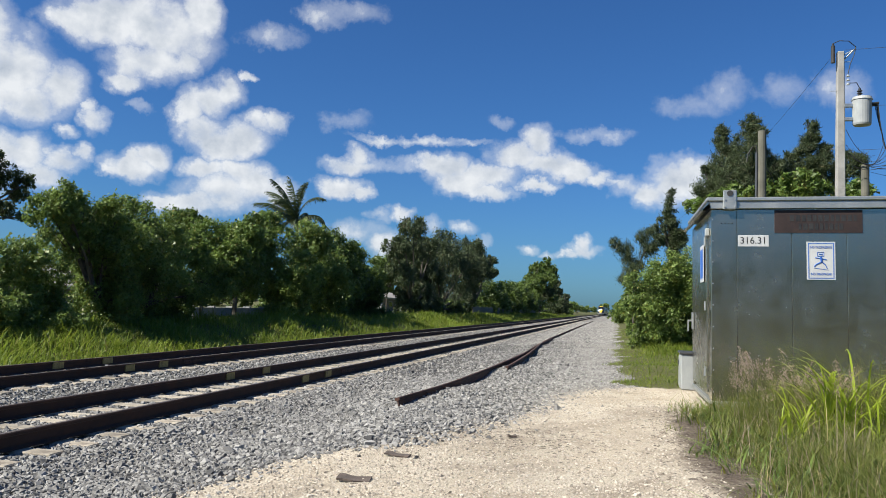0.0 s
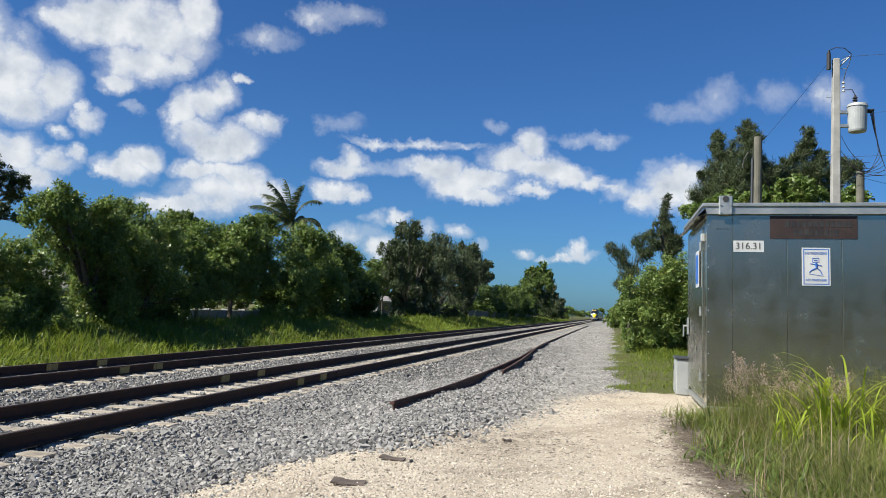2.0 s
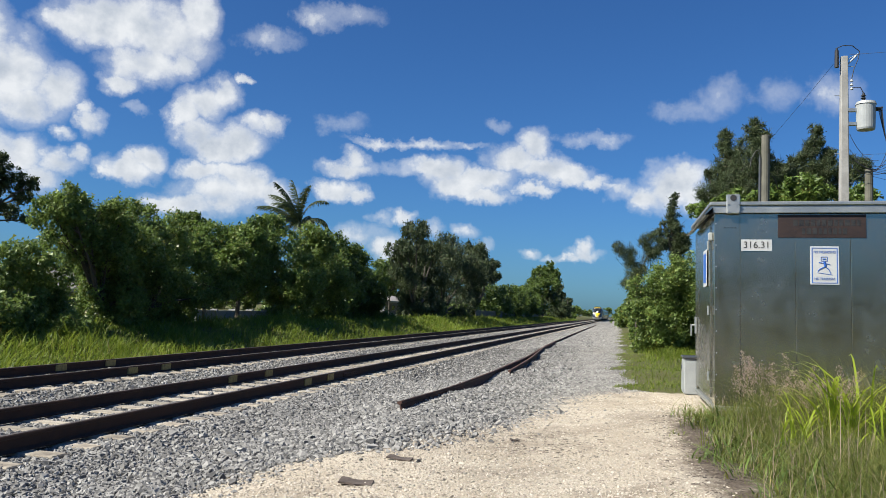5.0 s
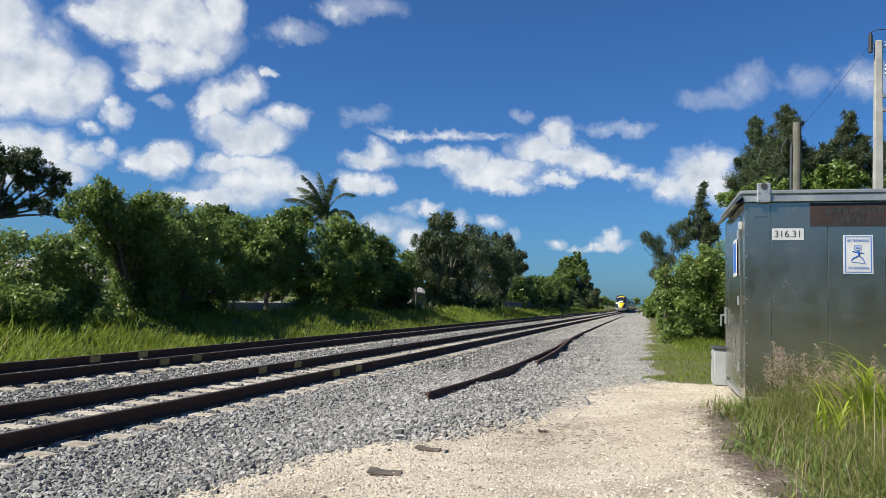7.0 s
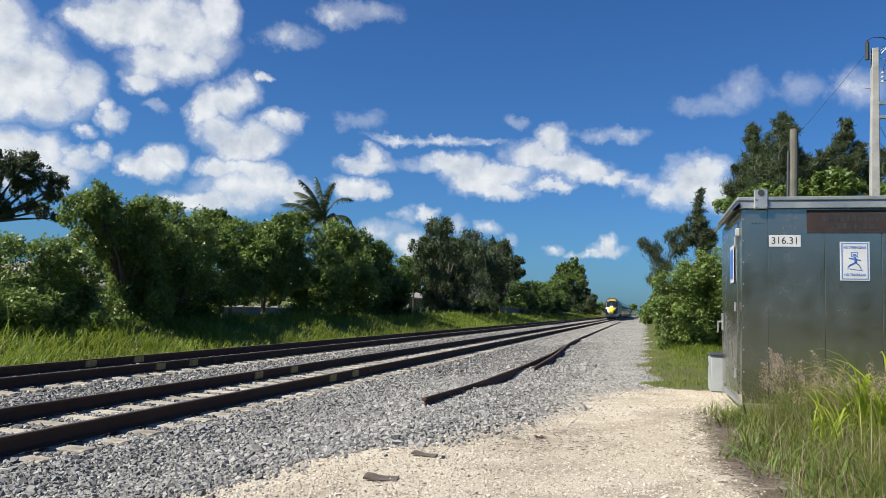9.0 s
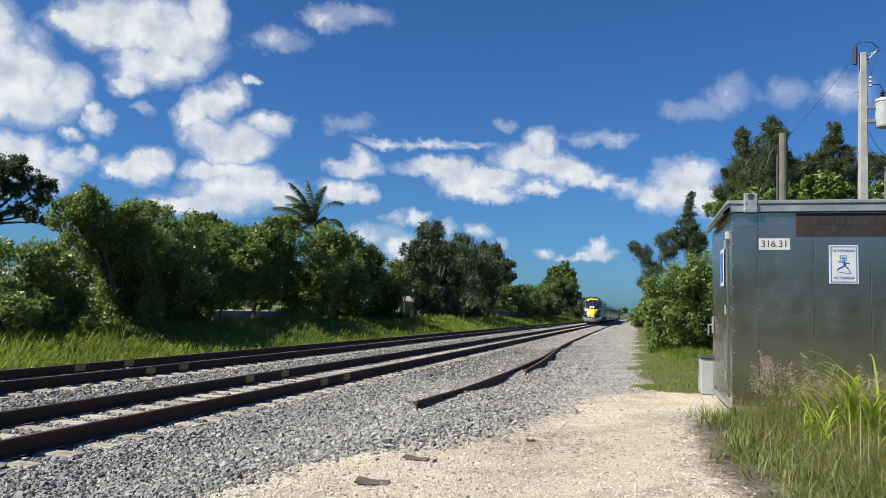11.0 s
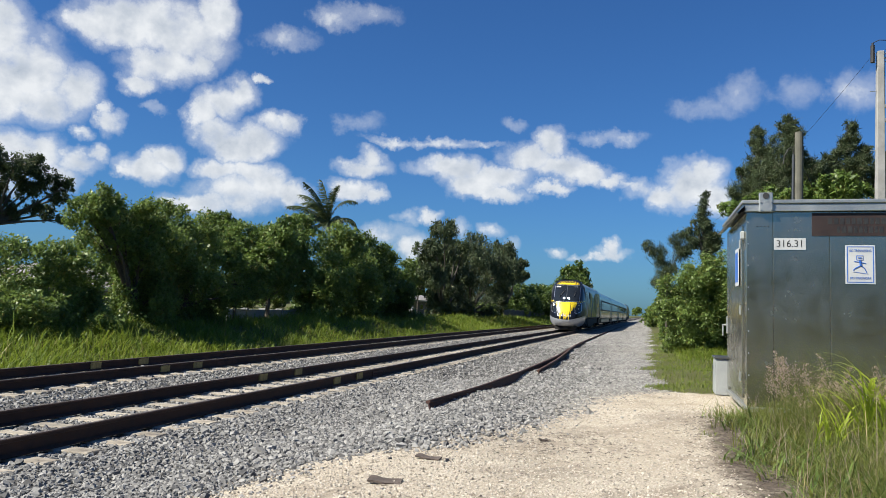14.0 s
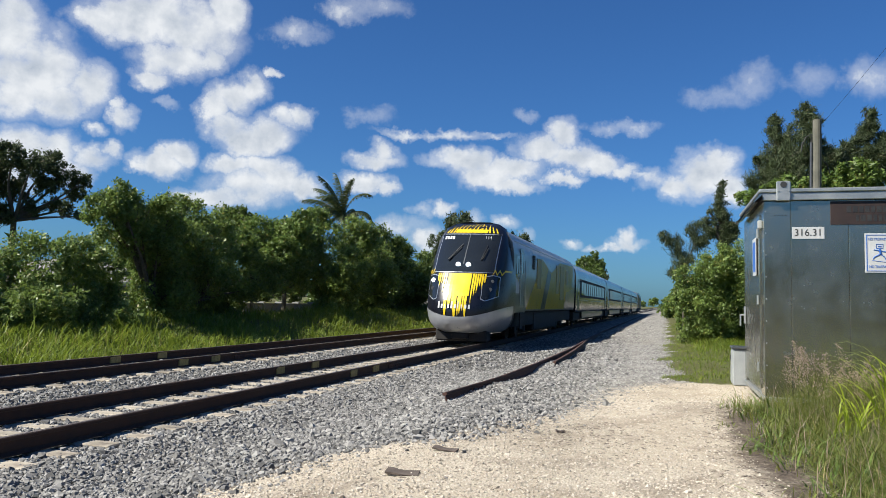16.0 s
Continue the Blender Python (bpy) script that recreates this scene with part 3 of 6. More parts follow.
def spots(n, x0, x1, y0, y1, keep=None):
    """Random places in a stretch of the plan, thinning out with distance."""
    y = y0 * (y1 / y0) ** RNG.uniform(0, 1, n)
    xy = np.stack([RNG.uniform(x0, x1, n), y], -1)
    return xy[keep(xy[:, 0], xy[:, 1])] if keep else xy


def on_ballast(x, y):
    edge = RNG.normal(0.5, 0.16, len(x))
    clear = (np.abs(x - TRACK_X) > 0.7) | (RNG.uniform(size=len(x)) < 0.85)
    rails = np.min([np.abs(x - c - s * GAUGE / 2) for c in (TRACK_X, FAR_X) for s in (-1, 1)], axis=0) > 0.1
    return (limestone(x, y) < edge) & (turf(x, y) < edge) & clear & rails


def on_coarse(x, y):
    return on_ballast(x, y) & (RNG.uniform(size=len(x)) > smooth(-2.8, -0.8, x) * 0.9)


def off_ties(xy):
    """Drops most stones that would lie on top of a tie."""
    keep = np.ones(len(xy), bool)
    for cx, first in ((TRACK_X, 3.2), (FAR_X, 3.5)):
        on = (np.abs(xy[:, 0] - cx) < 1.28) & (np.abs((xy[:, 1] - first + 0.3) % 0.6 - 0.3) < 0.125)
        keep &= ~(on & (RNG.uniform(size=len(xy)) < np.where(np.abs(xy[:, 0] - cx) > 0.95, 0.35, 0.62) * smooth(45, 15, xy[:, 1])))
    return xy[keep]


scatter_stones("ballast_stones", off_ties(spots(68000, -8.5, -1.2, 4.6, 19.0, on_coarse)), 0.0245, M_BALLAST, "angular grey ballast stones")
scatter_stones("ballast_stones", off_ties(spots(46000, -12.6, -0.8, 8.0, 75.0, on_coarse)), 0.033, M_BALLAST, "grey ballast stones further along the tracks", fine=False)
scatter_stones("limestone_pebbles", spots(44000, -4.5, 2.6, 4.4, 17.0, lambda x, y: (limestone(x, y) > RNG.normal(0.45, 0.14, len(x))) & (turf(x, y) < 0.3) & (litter(x, y) < RNG.uniform(0.2, 1.0, len(x)))), 0.0105, M_PEBBLE, "cream limestone chips on the path", fine=False)
scatter_stones("gravel", spots(28000, -3.0, 1.0, 7.0, 45.0, lambda x, y: on_ballast(x, y) & (RNG.uniform(size=len(x)) < smooth(-3.0, -1.6, x))), 0.019, M_GRAVEL, "dusty mixed gravel between ballast and verge", fine=False)
scatter_stones("gravel", spots(16000, -5.6, 0.6, 38.0, 130.0, lambda x, y: turf(x, y) < 0.5), 0.036, M_GRAVEL, "pale gravel along the far shoulder", fine=False)
scatter_stones("limestone_pebbles", spots(420, -4.2, 2.0, 4.4, 16.0, lambda x, y: (limestone(x, y) > 0.3) & (turf(x, y) < 0.2) & (litter(x, y) < 0.4)), 0.017, M_PEBBLE, "larger loose stones on the path")


def single_stones(count):
    """The nearest ballast stones, each one loose."""
    kinds = []
    for _ in range(10):
        me = bpy.data.meshes.new("ballast_stone")
        shape = (CRUSHED + RNG.uniform(-0.2, 0.2, (8, 3))) * RNG.uniform(0.6, 1.15, (1, 3))
        me.from_pydata([tuple(v) for v in shape], [], [tuple(int(i) for i in f) for f in CRUSHED_F])
        me.materials.append(M_BALLAST_SINGLE)
        kinds.append(me)
    for _ in range(count):
        x, y = RNG.uniform(-5.6, -3.6), RNG.uniform(4.9, 8.2)
        s = 0.027 * math.exp(RNG.normal(0, 0.25))
        ob = new("ballast_stone", kinds[int(RNG.integers(10))])
        ob.parent = ground
        turn = Euler([float(a) for a in RNG.uniform(0, 6.28, 3)])
        ob.matrix_basis = Matrix.LocRotScale((x, y, float(height(x, y)) + 0.022), turn, (s, s, s * 0.85))


single_stones(280)

# ---- signal bungalow beside the path ----


def words(name, body, size, at, material, parent, stretch=1.0):
    """Flat lettering that faces -y, with a little depth."""
    data = bpy.data.curves.new(name, "FONT")
    data.body, data.size, data.extrude = body, size, 0.0015
    data.align_x, data.align_y = "CENTER", "CENTER"
    data.materials.append(material)
    ob = new(name, data)
    ob.parent = parent
    ob.matrix_basis = pose(*at, 90) @ Matrix.Diagonal((stretch, 1, 1, 1))
    return ob


def build_bungalow():
    hut = thing("signal_bungalow", "galvanised steel railway signal bungalow with riveted panels beside the path", "signal bungalow")
    hut.matrix_basis = pose(1.395, 12.2, 0.457, 0, -0.9, 0)
    wide, deep, high = 3.42, 3.0, 2.92
    block("body", (0.03, 0.03, 0.0), (wide - 0.03, deep - 0.03, high), M_GALV, hut, 0.01)
    for lo, hi in ((0.0, 0.3645), (0.3665, 1.124), (1.126, 1.868), (1.870, 2.618), (2.620, wide)):
        bm = box(bmesh.new(), (lo, 0.0, 0.02), (hi, 0.026, high - 0.06), 0.006)
        panel = part("front_panel", bm, M_GALV, hut)
        if lo:
            continue
        rivets = bmesh.new()
        for k in range(9):
            rod(rivets, (lo + 0.025, -0.006, 0.15 + 0.32 * k), (lo + 0.025, 0.002, 0.15 + 0.32 * k), 0.009, 0.011, 6)
        tagged(part("rivets", rivets, M_GALVSEAM, panel), kind="stuff")
    block("base_rail", (-0.01, -0.012, -0.06), (wide + 0.01, 0.04, 0.015), M_GALVSEAM, hut, 0.006)
    block("base_rail", (-0.012, 0.05, -0.06), (0.035, deep, 0.015), M_GALVSEAM, hut, 0.006)
    for x in (0.15, 1.6, 3.1):
        block("skid", (x, 0.12, -0.24), (x + 0.16, deep - 0.1, -0.06), M_DARK, hut, 0.01)
    block("roof_fascia", (-0.05, -0.05, high - 0.055), (wide + 0.05, -0.004, high + 0.055), M_GALVSEAM, hut, 0.006)
    bm = box(bmesh.new(), (-0.07, -0.07, high + 0.056), (wide + 0.07, deep + 0.1, high + 0.115), 0.012)
    part("roof", bm, M_GALVSEAM, hut)
    # sloping hood over the door side
    bm = bmesh.new()
    section = [(-0.05, high + 0.052), (-0.145, high - 0.07), (-0.125, high - 0.095), (-0.02, high - 0.02)]
    ends = [[bm.verts.new((x, y, z)) for x, z in section] for y in (-0.06, deep + 0.05)]
    bm.faces.new(list(reversed(ends[0])))
    bm.faces.new(ends[1])
    for i in range(4):
        bm.faces.new((ends[0][i], ends[0][(i + 1) % 4], ends[1][(i + 1) % 4], ends[1][i]))
    bmesh.ops.recalc_face_normals(bm, faces=bm.faces)
    part("hood", bm, M_GALV, hut, "sloping sheet-metal hood above the door")
    bm = bmesh.new()
    bm.faces.new([bm.verts.new(p) for p in ((-0.135, -0.064, high - 0.075), (-0.02, -0.064, high + 0.03), (-0.02, -0.064, high - 0.05), (-0.12, -0.064, high - 0.09))])
    bmesh.ops.solidify(bm, geom=bm.faces[:], thickness=0.012)
    part("hood_bracket", bm, M_GALVSEAM, hut)
    # lifting lug with its eye
    bm = box(bmesh.new(), (0.165, -0.085, high - 0.07), (0.36, -0.055, high + 0.22), 0.012)
    lug = part("lifting_lug", bm, M_GALVSEAM, hut, "bolted lifting lug")
    bm = rod(bmesh.new(), (0.262, -0.093, high + 0.17), (0.262, -0.07, high + 0.17), 0.045, sides=14)
    part("eye", bm, M_BLACK, lug)
    bm = bmesh.new()
    for x in (0.19, 0.335):
        for z in (-0.03, 0.08):
            rod(bm, (x, -0.1, high + z), (x, -0.08, high + z), 0.013, sides=6)
    part("bolts", bm, M_GALVSEAM, lug)
    bm = bmesh.new()
    for k in range(4):
        rod(bm, (0.15 + 0.05 * k, -0.008, high - 0.27), (0.15 + 0.05 * k, 0.0, high - 0.27), 0.010, sides=6)
    part("vent_screws", bm, M_BLACK, hut)
    # door side
    for lo, hi in ((0.028, 0.40), (2.74, 2.97)):
        block("side_panel", (0.001, lo, 0.02), (0.029, hi, high - 0.06), M_GALV, hut, 0.004)
    block("side_panel", (0.001, 0.402, high - 0.21), (0.029, 2.738, high - 0.06), M_GALV, hut, 0.004)
    door = block("door", (-0.022, 0.41, 0.10), (0.02, 2.73, high - 0.22), M_GALV, hut, 0.008, "sheet-metal door")
    block("latch_plate", (-0.06, 2.38, 1.02), (-0.032, 2.52, 1.32), M_GALVSEAM, door, 0.004)
    bm = rod(bmesh.new(), (-0.05, 2.45, 1.17), (-0.13, 2.45, 1.17), 0.016)
    rod(bm, (-0.12, 2.45, 1.18), (-0.12, 2.45, 0.98), 0.014)
    part("handle", bm, M_GALVSEAM, door, "steel pull handle")
    for z in (0.35, 1.35, 2.35):
        part("hinge", rod(bmesh.new(), (-0.045, 0.42, z), (-0.045, 0.42, z + 0.14), 0.017), M_GALVSEAM, door)
    block("notice", (-0.046, 0.66, 1.80), (-0.037, 1.12, 2.38), M_WHITE, door, 0.001, "white printed notice")
    block("notice_panel", (-0.049, 0.71, 1.86), (-0.0475, 1.07, 2.32), M_BLUE, door, 0, "blue field of the notice")
    block("door_lamp", (-0.06, 0.20, 2.48), (-0.0, 0.30, 2.60), M_GREY, hut, 0.01)
    # plates on the front
    plate = block("milepost_plate", (0.38, -0.007, 2.305), (0.808, -0.001, 2.475), M_WHITE, hut, 0.001, "white milepost plate with black figures")
    words("figures", "316.31", 0.142, (0.594, -0.008, 2.39), M_BLACK, plate, 0.98)
    plate = block("identity_plate", (0.89, -0.009, 2.505), (2.08, -0.001, 2.845), M_BROWNPLATE, hut, 0.002, "faded dark brown name plate")
    for row, z in enumerate((2.725, 2.60)):
        x = 1.10 if row == 0 else 1.22
        while x < (1.96 if row == 0 else 1.82):
            w = RNG.uniform(0.035, 0.065)
            block("letter_bar", (x, -0.0115, z - 0.045), (x + w, -0.0095, z + 0.045), M_BLACK, plate, 0)
            x += w + 0.022
    sign = block("warning_sign", (1.325, -0.008, 1.822), (1.712, -0.001, 2.378), M_WHITE, hut, 0.002, "white sign with blue border that forbids trespassing")
    for lo, hi in (((1.345, 1.842), (1.357, 2.358)), ((1.68, 1.842), (1.692, 2.358)), ((1.357, 1.842), (1.68, 1.852)), ((1.357, 2.348), (1.68, 2.358))):
        block("border", (lo[0], -0.0105, lo[1]), (hi[0], -0.0085, hi[1]), M_BLUE, sign, 0)
    words("upper_line", "NO TRESPASSING", 0.052, (1.518, -0.010, 2.295), M_BLUE, sign, 0.72)
    words("lower_line", "NO TRASPASAR", 0.052, (1.518, -0.010, 1.905), M_BLUE, sign, 0.76)
    # a striding figure over a pair of rails, inside a thin frame
    bm = bmesh.new()
    for x0, z0, x1, z1, w in ((1.47, 2.225, 1.555, 2.225, 0.012), (1.47, 2.165, 1.555, 2.165, 0.012), (1.47, 2.165, 1.47, 2.225, 0.012), (1.555, 2.165, 1.555, 2.225, 0.012), (1.49, 2.195, 1.535, 2.195, 0.022),
                              (1.515, 2.155, 1.525, 2.085, 0.042), (1.44, 2.145, 1.59, 2.115, 0.020), (1.525, 2.085, 1.45, 2.045, 0.022), (1.45, 2.045, 1.425, 2.015, 0.018), (1.525, 2.085, 1.575, 2.04, 0.022),
                              (1.575, 2.04, 1.60, 1.985, 0.018), (1.42, 1.995, 1.62, 1.965, 0.010)):
        rod(bm, (x0, -0.009, z0), (x1, -0.009, z1), w / 2.8, sides=6)
    part("emblem", bm, M_BLUE, sign)
    return hut


build_bungalow()


def build_cabinet():
    cab = thing("utility_cabinet", "small pale grey utility cabinet standing behind the bungalow", "cabinet", (1.22, 15.55, 0.26))
    block("body", (0, 0, 0.05), (0.5, 0.55, 0.72), M_GREY, cab, 0.012)
    block("plinth", (0.03, 0.03, -0.05), (0.47, 0.52, 0.05), M_CONCRETE, cab, 0.01)
    block("lid", (-0.03, -0.03, 0.72), (0.53, 0.58, 0.765), M_MIDGREY, cab, 0.012)
    block("door", (-0.014, 0.05, 0.1), (0.0, 0.5, 0.68), M_GREY, cab, 0.004)
    block("latch", (-0.03, 0.4, 0.5), (-0.014, 0.44, 0.58), M_MIDGREY, cab, 0.003)


build_cabinet()

# ---- poles and wires behind the bungalow ----


def build_concrete_pole():
    pole = thing("utility_pole", "tapered square concrete utility pole carrying a transformer", "utility pole", (6.17, 24.0, 0.2))
    bm = bmesh.new()
    rings = [[bm.verts.new((sx * w, sy * w, z)) for sx, sy in ((-1, -1), (1, -1), (1, 1), (-1, 1))] for z, w in ((-0.3, 0.15), (9.3, 0.092))]
    bm.faces.new(list(reversed(rings[0])))
    bm.faces.new(rings[1])
    for i in range(4):
        bm.faces.new((rings[0][i], rings[0][(i + 1) % 4], rings[1][(i + 1) % 4], rings[1][i]))
    bmesh.ops.bevel(bm, geom=bm.edges[:], offset=0.02, segments=1, affect="EDGES")
    part("shaft", bm, M_CONCRETE, pole)
    for k in range(9):
        s = -1 if k % 2 else 1
        part("climbing_peg", rod(bmesh.new(), (s * 0.09, 0, 2.2 + 0.85 * k), (s * 0.26, 0, 2.2 + 0.85 * k), 0.011, sides=6), M_GALVSEAM, pole)
    part("arrester", rod(rod(bmesh.new(), (-0.22, -0.1, 8.95), (-0.22, -0.1, 9.45), 0.06, 0.055), (-0.22, -0.1, 9.45), (-0.22, -0.1, 9.52), 0.03), M_BLACK, pole, "black lightning arrester")
    bm = rod(bmesh.new(), (0.08, 0, 9.05), (0.36, -0.05, 9.35), 0.02)
    rod(bm, (0.08, 0, 9.2), (0.36, -0.05, 9.35), 0.014)
    part("bracket", bm, M_GALVSEAM, pole)
    for z in (8.3, 8.42, 8.54):
        part("insulator", rod(bmesh.new(), (0.18, -0.08, z), (0.18, -0.08, z + 0.06), 0.05, 0.02), M_GREY, pole)
    tank = bmesh.new()
    rod(tank, (0.56, -0.05, 7.17), (0.56, -0.05, 7.85), 0.245, 0.26, 24)
    rod(tank, (0.56, -0.05, 7.85), (0.56, -0.05, 7.93), 0.28, 0.25, 24)
    rod(tank, (0.56, -0.05, 7.12), (0.56, -0.05, 7.17), 0.225, 0.245, 24)
    can = part("transformer", tank, M_GREY, pole, "pale grey drum transformer")
    bm = rod(bmesh.new(), (0.5, -0.05, 7.93), (0.5, -0.05, 8.2), 0.05, 0.03)
    for k in range(3):
        rod(bm, (0.5, -0.05, 7.97 + 0.07 * k), (0.5, -0.05, 8.0 + 0.07 * k), 0.075, 0.05, 12)
    part("bushing", bm, M_BLACK, can)
    for z in (7.3, 7.7):
        part("hanger", box(bmesh.new(), (0.08, -0.1, z - 0.05), (0.34, 0.0, z + 0.05), 0.01), M_GALVSEAM, can)
    for y in (-0.16, 0.0, 0.1):
        part("terminal", rod(bmesh.new(), (0.78, y, 7.72), (0.97, y, 7.74), 0.03), M_BLACK, can)
    cable("lead", [(-0.22, -0.1, 9.52), (-0.05, -0.1, 9.6), (0.2, -0.1, 9.58), (0.4, -0.05, 9.42)], 0.012, M_CABLE, pole)
    cable("lead", [(0.4, -0.05, 9.42), (0.36, -0.05, 9.2), (0.24, -0.08, 8.9), (0.18, -0.08, 8.6)], 0.012, M_CABLE, pole)
    cable("lead", [(0.18, -0.08, 8.35), (0.42, -0.06, 8.36), (0.5, -0.05, 8.2)], 0.012, M_CABLE, pole)
    for k in range(6):
        out, low = 1.02 + 0.05 * k, 6.35 - 0.13 * k
        cable("lead", sag((0.95, -0.16 + 0.06 * k, 7.73), (out + 0.1, -0.02, low + 0.2), 0.06 + 0.02 * k, 6) + sag((out + 0.1, -0.02, low + 0.2), (0.70 - 0.12 * k, 0.05, 5.95 + 0.1 * k), 0.22, 7)[1:], 0.008, M_CABLE, pole)
    for k in range(3):
        cable("lead", sag((0.12, -0.1, 7.0 - 0.45 * k), (0.9 + 0.2 * k, 0.0, 6.25 - 0.1 * k), 0.25, 8), 0.007, M_CABLE, pole)


build_concrete_pole()


def build_wood_pole(x, y, top, radius, label, conduit):
    pole = thing("utility_pole", label, "utility pole", (x, y, 0.2))
    bm = rod(bmesh.new(), (0, 0, -0.3), (0, 0, top - 0.2), radius * 1.2, radius, 12)
    part("shaft", bm, M_WOOD, pole)
    if conduit:
        part("conduit", rod(bmesh.new(), (-radius - 0.05, -0.02, 0.0), (-radius - 0.04, -0.02, top - 0.9), 0.04, sides=8), M_MIDGREY, pole, "grey riser conduit")
        cable("lead", [(-radius - 0.04, -0.02, top - 0.9), (-radius - 0.05, -0.02, top - 0.66), (-0.3, -0.02, top - 0.72), (-0.42, 0, top - 0.95), (-0.45, 0, top - 1.2)], 0.02, M_CABLE, pole)
        cable("lead", [(radius, 0, top - 1.4), (0.3, 0.1, top - 1.6), (0.42, 0.2, top - 1.9)], 0.014, M_CABLE, pole)


build_wood_pole(4.40, 26.0, 7.66, 0.125, "weathered wooden utility pole with a riser conduit", True)
build_wood_pole(2.3, 200.0, 7.9, 0.14, "distant wooden utility pole above the bushes", False)
build_wood_pole(6.88, 24.2, 6.22, 0.11, "short brown wooden stub pole with service wires", False)
for a, b, drop in (((6.3, 24, 9.55), (30, 16, 11.0), 0.8), ((7.1, 24, 7.9), (30, 15, 9.5), 0.8), ((6.88, 24.2, 6.1), (30, 17, 7.2), 0.7), ((6.88, 24.2, 6.05), (28, 40, 7.0), 0.7),
                   ((6.2, 24.0, 6.9), (6.88, 24.2, 6.05), 0.25), ((6.3, 24.0, 6.6), (24, 18, 8.4), 0.6), ((5.9, 24.0, 9.3), (3.0, 47.0, 7.0), 0.5)):
    tagged(cable("overhead_wire", sag(a, b, drop), 0.005, M_CABLE), "thin black overhead wire between poles", "wire", "overhead wires")

# ---- small things on the path ----


def build_debris(x, y, size, turn, label):
    bm = bmesh.new()
    long, wide, thick = size
    grid = []
    for j in range(7):
        k = j / 6 - 0.5
        w = wide * (1 - 0.25 * abs(k)) * (1 + 0.04 * math.sin(j * 2.3))
        grid.append([bm.verts.new((k * long, s * w / 2 + 0.01 * math.sin(j * 1.7), z + 0.004 * math.sin(j * 1.1 + s) + 0.03 * k * k)) for s, z in ((-1, 0), (1, 0), (1, thick), (-1, thick))])
    for a, b in zip(grid, grid[1:]):
        for i in range(4):
            bm.faces.new((a[i], a[(i + 1) % 4], b[(i + 1) % 4], b[i]))
    bm.faces.new(list(reversed(grid[0])))
    bm.faces.new(grid[-1])
    bmesh.ops.recalc_face_normals(bm, faces=bm.faces)
    ob = tagged(part("timber_scrap", bm, M_DEBRIS), label, "timber scrap", "scraps on the path")
    ob.matrix_basis = pose(x, y, float(height(x, y)) + 0.006, 2, 3, turn)


build_debris(-2.07, 7.5, (0.25, 0.12, 0.014), -4, "thin weathered board lying on the limestone path")
build_debris(-2.13, 6.37, (0.28, 0.17, 0.016), 8, "curled dark scrap of timber on the limestone path")
build_debris(-1.15, 9.1, (0.10, 0.06, 0.02), 30, "small dark chip of timber on the path")

# ---- beyond the bank: garden wall and houses ----


def build_wall():
    wall = thing("garden_wall", "low grey rendered garden wall at the top of the bank", "wall")
    for k in range(4):
        block("wall_panel", (-19.6, 33.2 + 1.9 * k, 0.4), (-19.35, 35.08 + 1.9 * k, 1.16), M_WALL, wall, 0.01)
        block("coping", (-19.64, 33.2 + 1.9 * k, 1.162), (-19.31, 35.08 + 1.9 * k, 1.23), M_WALL, wall, 0.01)
    for k in range(5):
        block("pier", (-19.68, 33.02 + 1.9 * k, 0.55), (-19.28, 33.18 + 1.9 * k, 1.3), M_WALL, wall, 0.01)
    block("gate_post", (-18.4, 32.0, 0.6), (-18.28, 32.12, 1.75), M_WOOD, wall, 0.01)
    fence = thing("garden_fence", "weathered plank fence along the far bank", "fence")
    for k in range(60):
        y = 96 + 1.3 * k
        block("plank", (-17.6, y, 0.7), (-17.52, y + 1.25, 1.75 + 0.05 * (k % 3)), M_WOOD, fence, 0)


build_wall()


def build_house(x, y, wide, long, eave, ridge, label):
    house = thing("house", label, "house", (x, y, 0.9))
    block("wall", (-wide / 2, -long / 2, -0.2), (wide / 2, long / 2, eave), M_HOUSE, house, 0.02)
    bm = bmesh.new()
    o = 0.5
    lo = [bm.verts.new((sx * (wide / 2 + o), sy * (long / 2 + o), eave - 0.02)) for sx, sy in ((-1, -1), (1, -1), (1, 1), (-1, 1))]
    hi = [bm.verts.new((0, -long / 2 + wide / 2, ridge)), bm.verts.new((0, long / 2 - wide / 2, ridge))]
    for f in ((lo[0], lo[1], hi[0]), (lo[1], lo[2], hi[1], hi[0]), (lo[2], lo[3], hi[1]), (lo[3], lo[0], hi[0], hi[1]), tuple(reversed(lo))):
        bm.faces.new(f)
    bmesh.ops.recalc_face_normals(bm, faces=bm.faces)
    part("roof", bm, M_ROOF, house, "shallow hipped roof")
    block("fascia", (wide / 2 + o - 0.03, -long / 2 - o, eave - 0.2), (wide / 2 + o, long / 2 + o, eave - 0.02), M_WHITE, house, 0.0)
    for k in range(3):
        yy = -long / 2 + (k + 0.6) * long / 3.2
        w = block("window", (wide / 2 + 0.004, yy, 0.45), (wide / 2 + 0.03, yy + 1.3, eave - 0.45), M_WHITE, house, 0.005)
        block("pane", (wide / 2 + 0.031, yy + 0.08, 0.53), (wide / 2 + 0.036, yy + 1.22, eave - 0.53), M_GLASS, w, 0)


build_house(-31.5, 37.0, 10, 15, 1.15, 2.3, "low pale house with a grey hipped roof behind trees")
build_house(-31.0, 92.0, 10, 14, 1.6, 2.9, "low house with a grey shingle roof behind the trees")

# ---- trees, bushes and grass ----


def unit(v):
    return v / np.maximum(np.linalg.norm(v, axis=-1, keepdims=True), 1e-9)


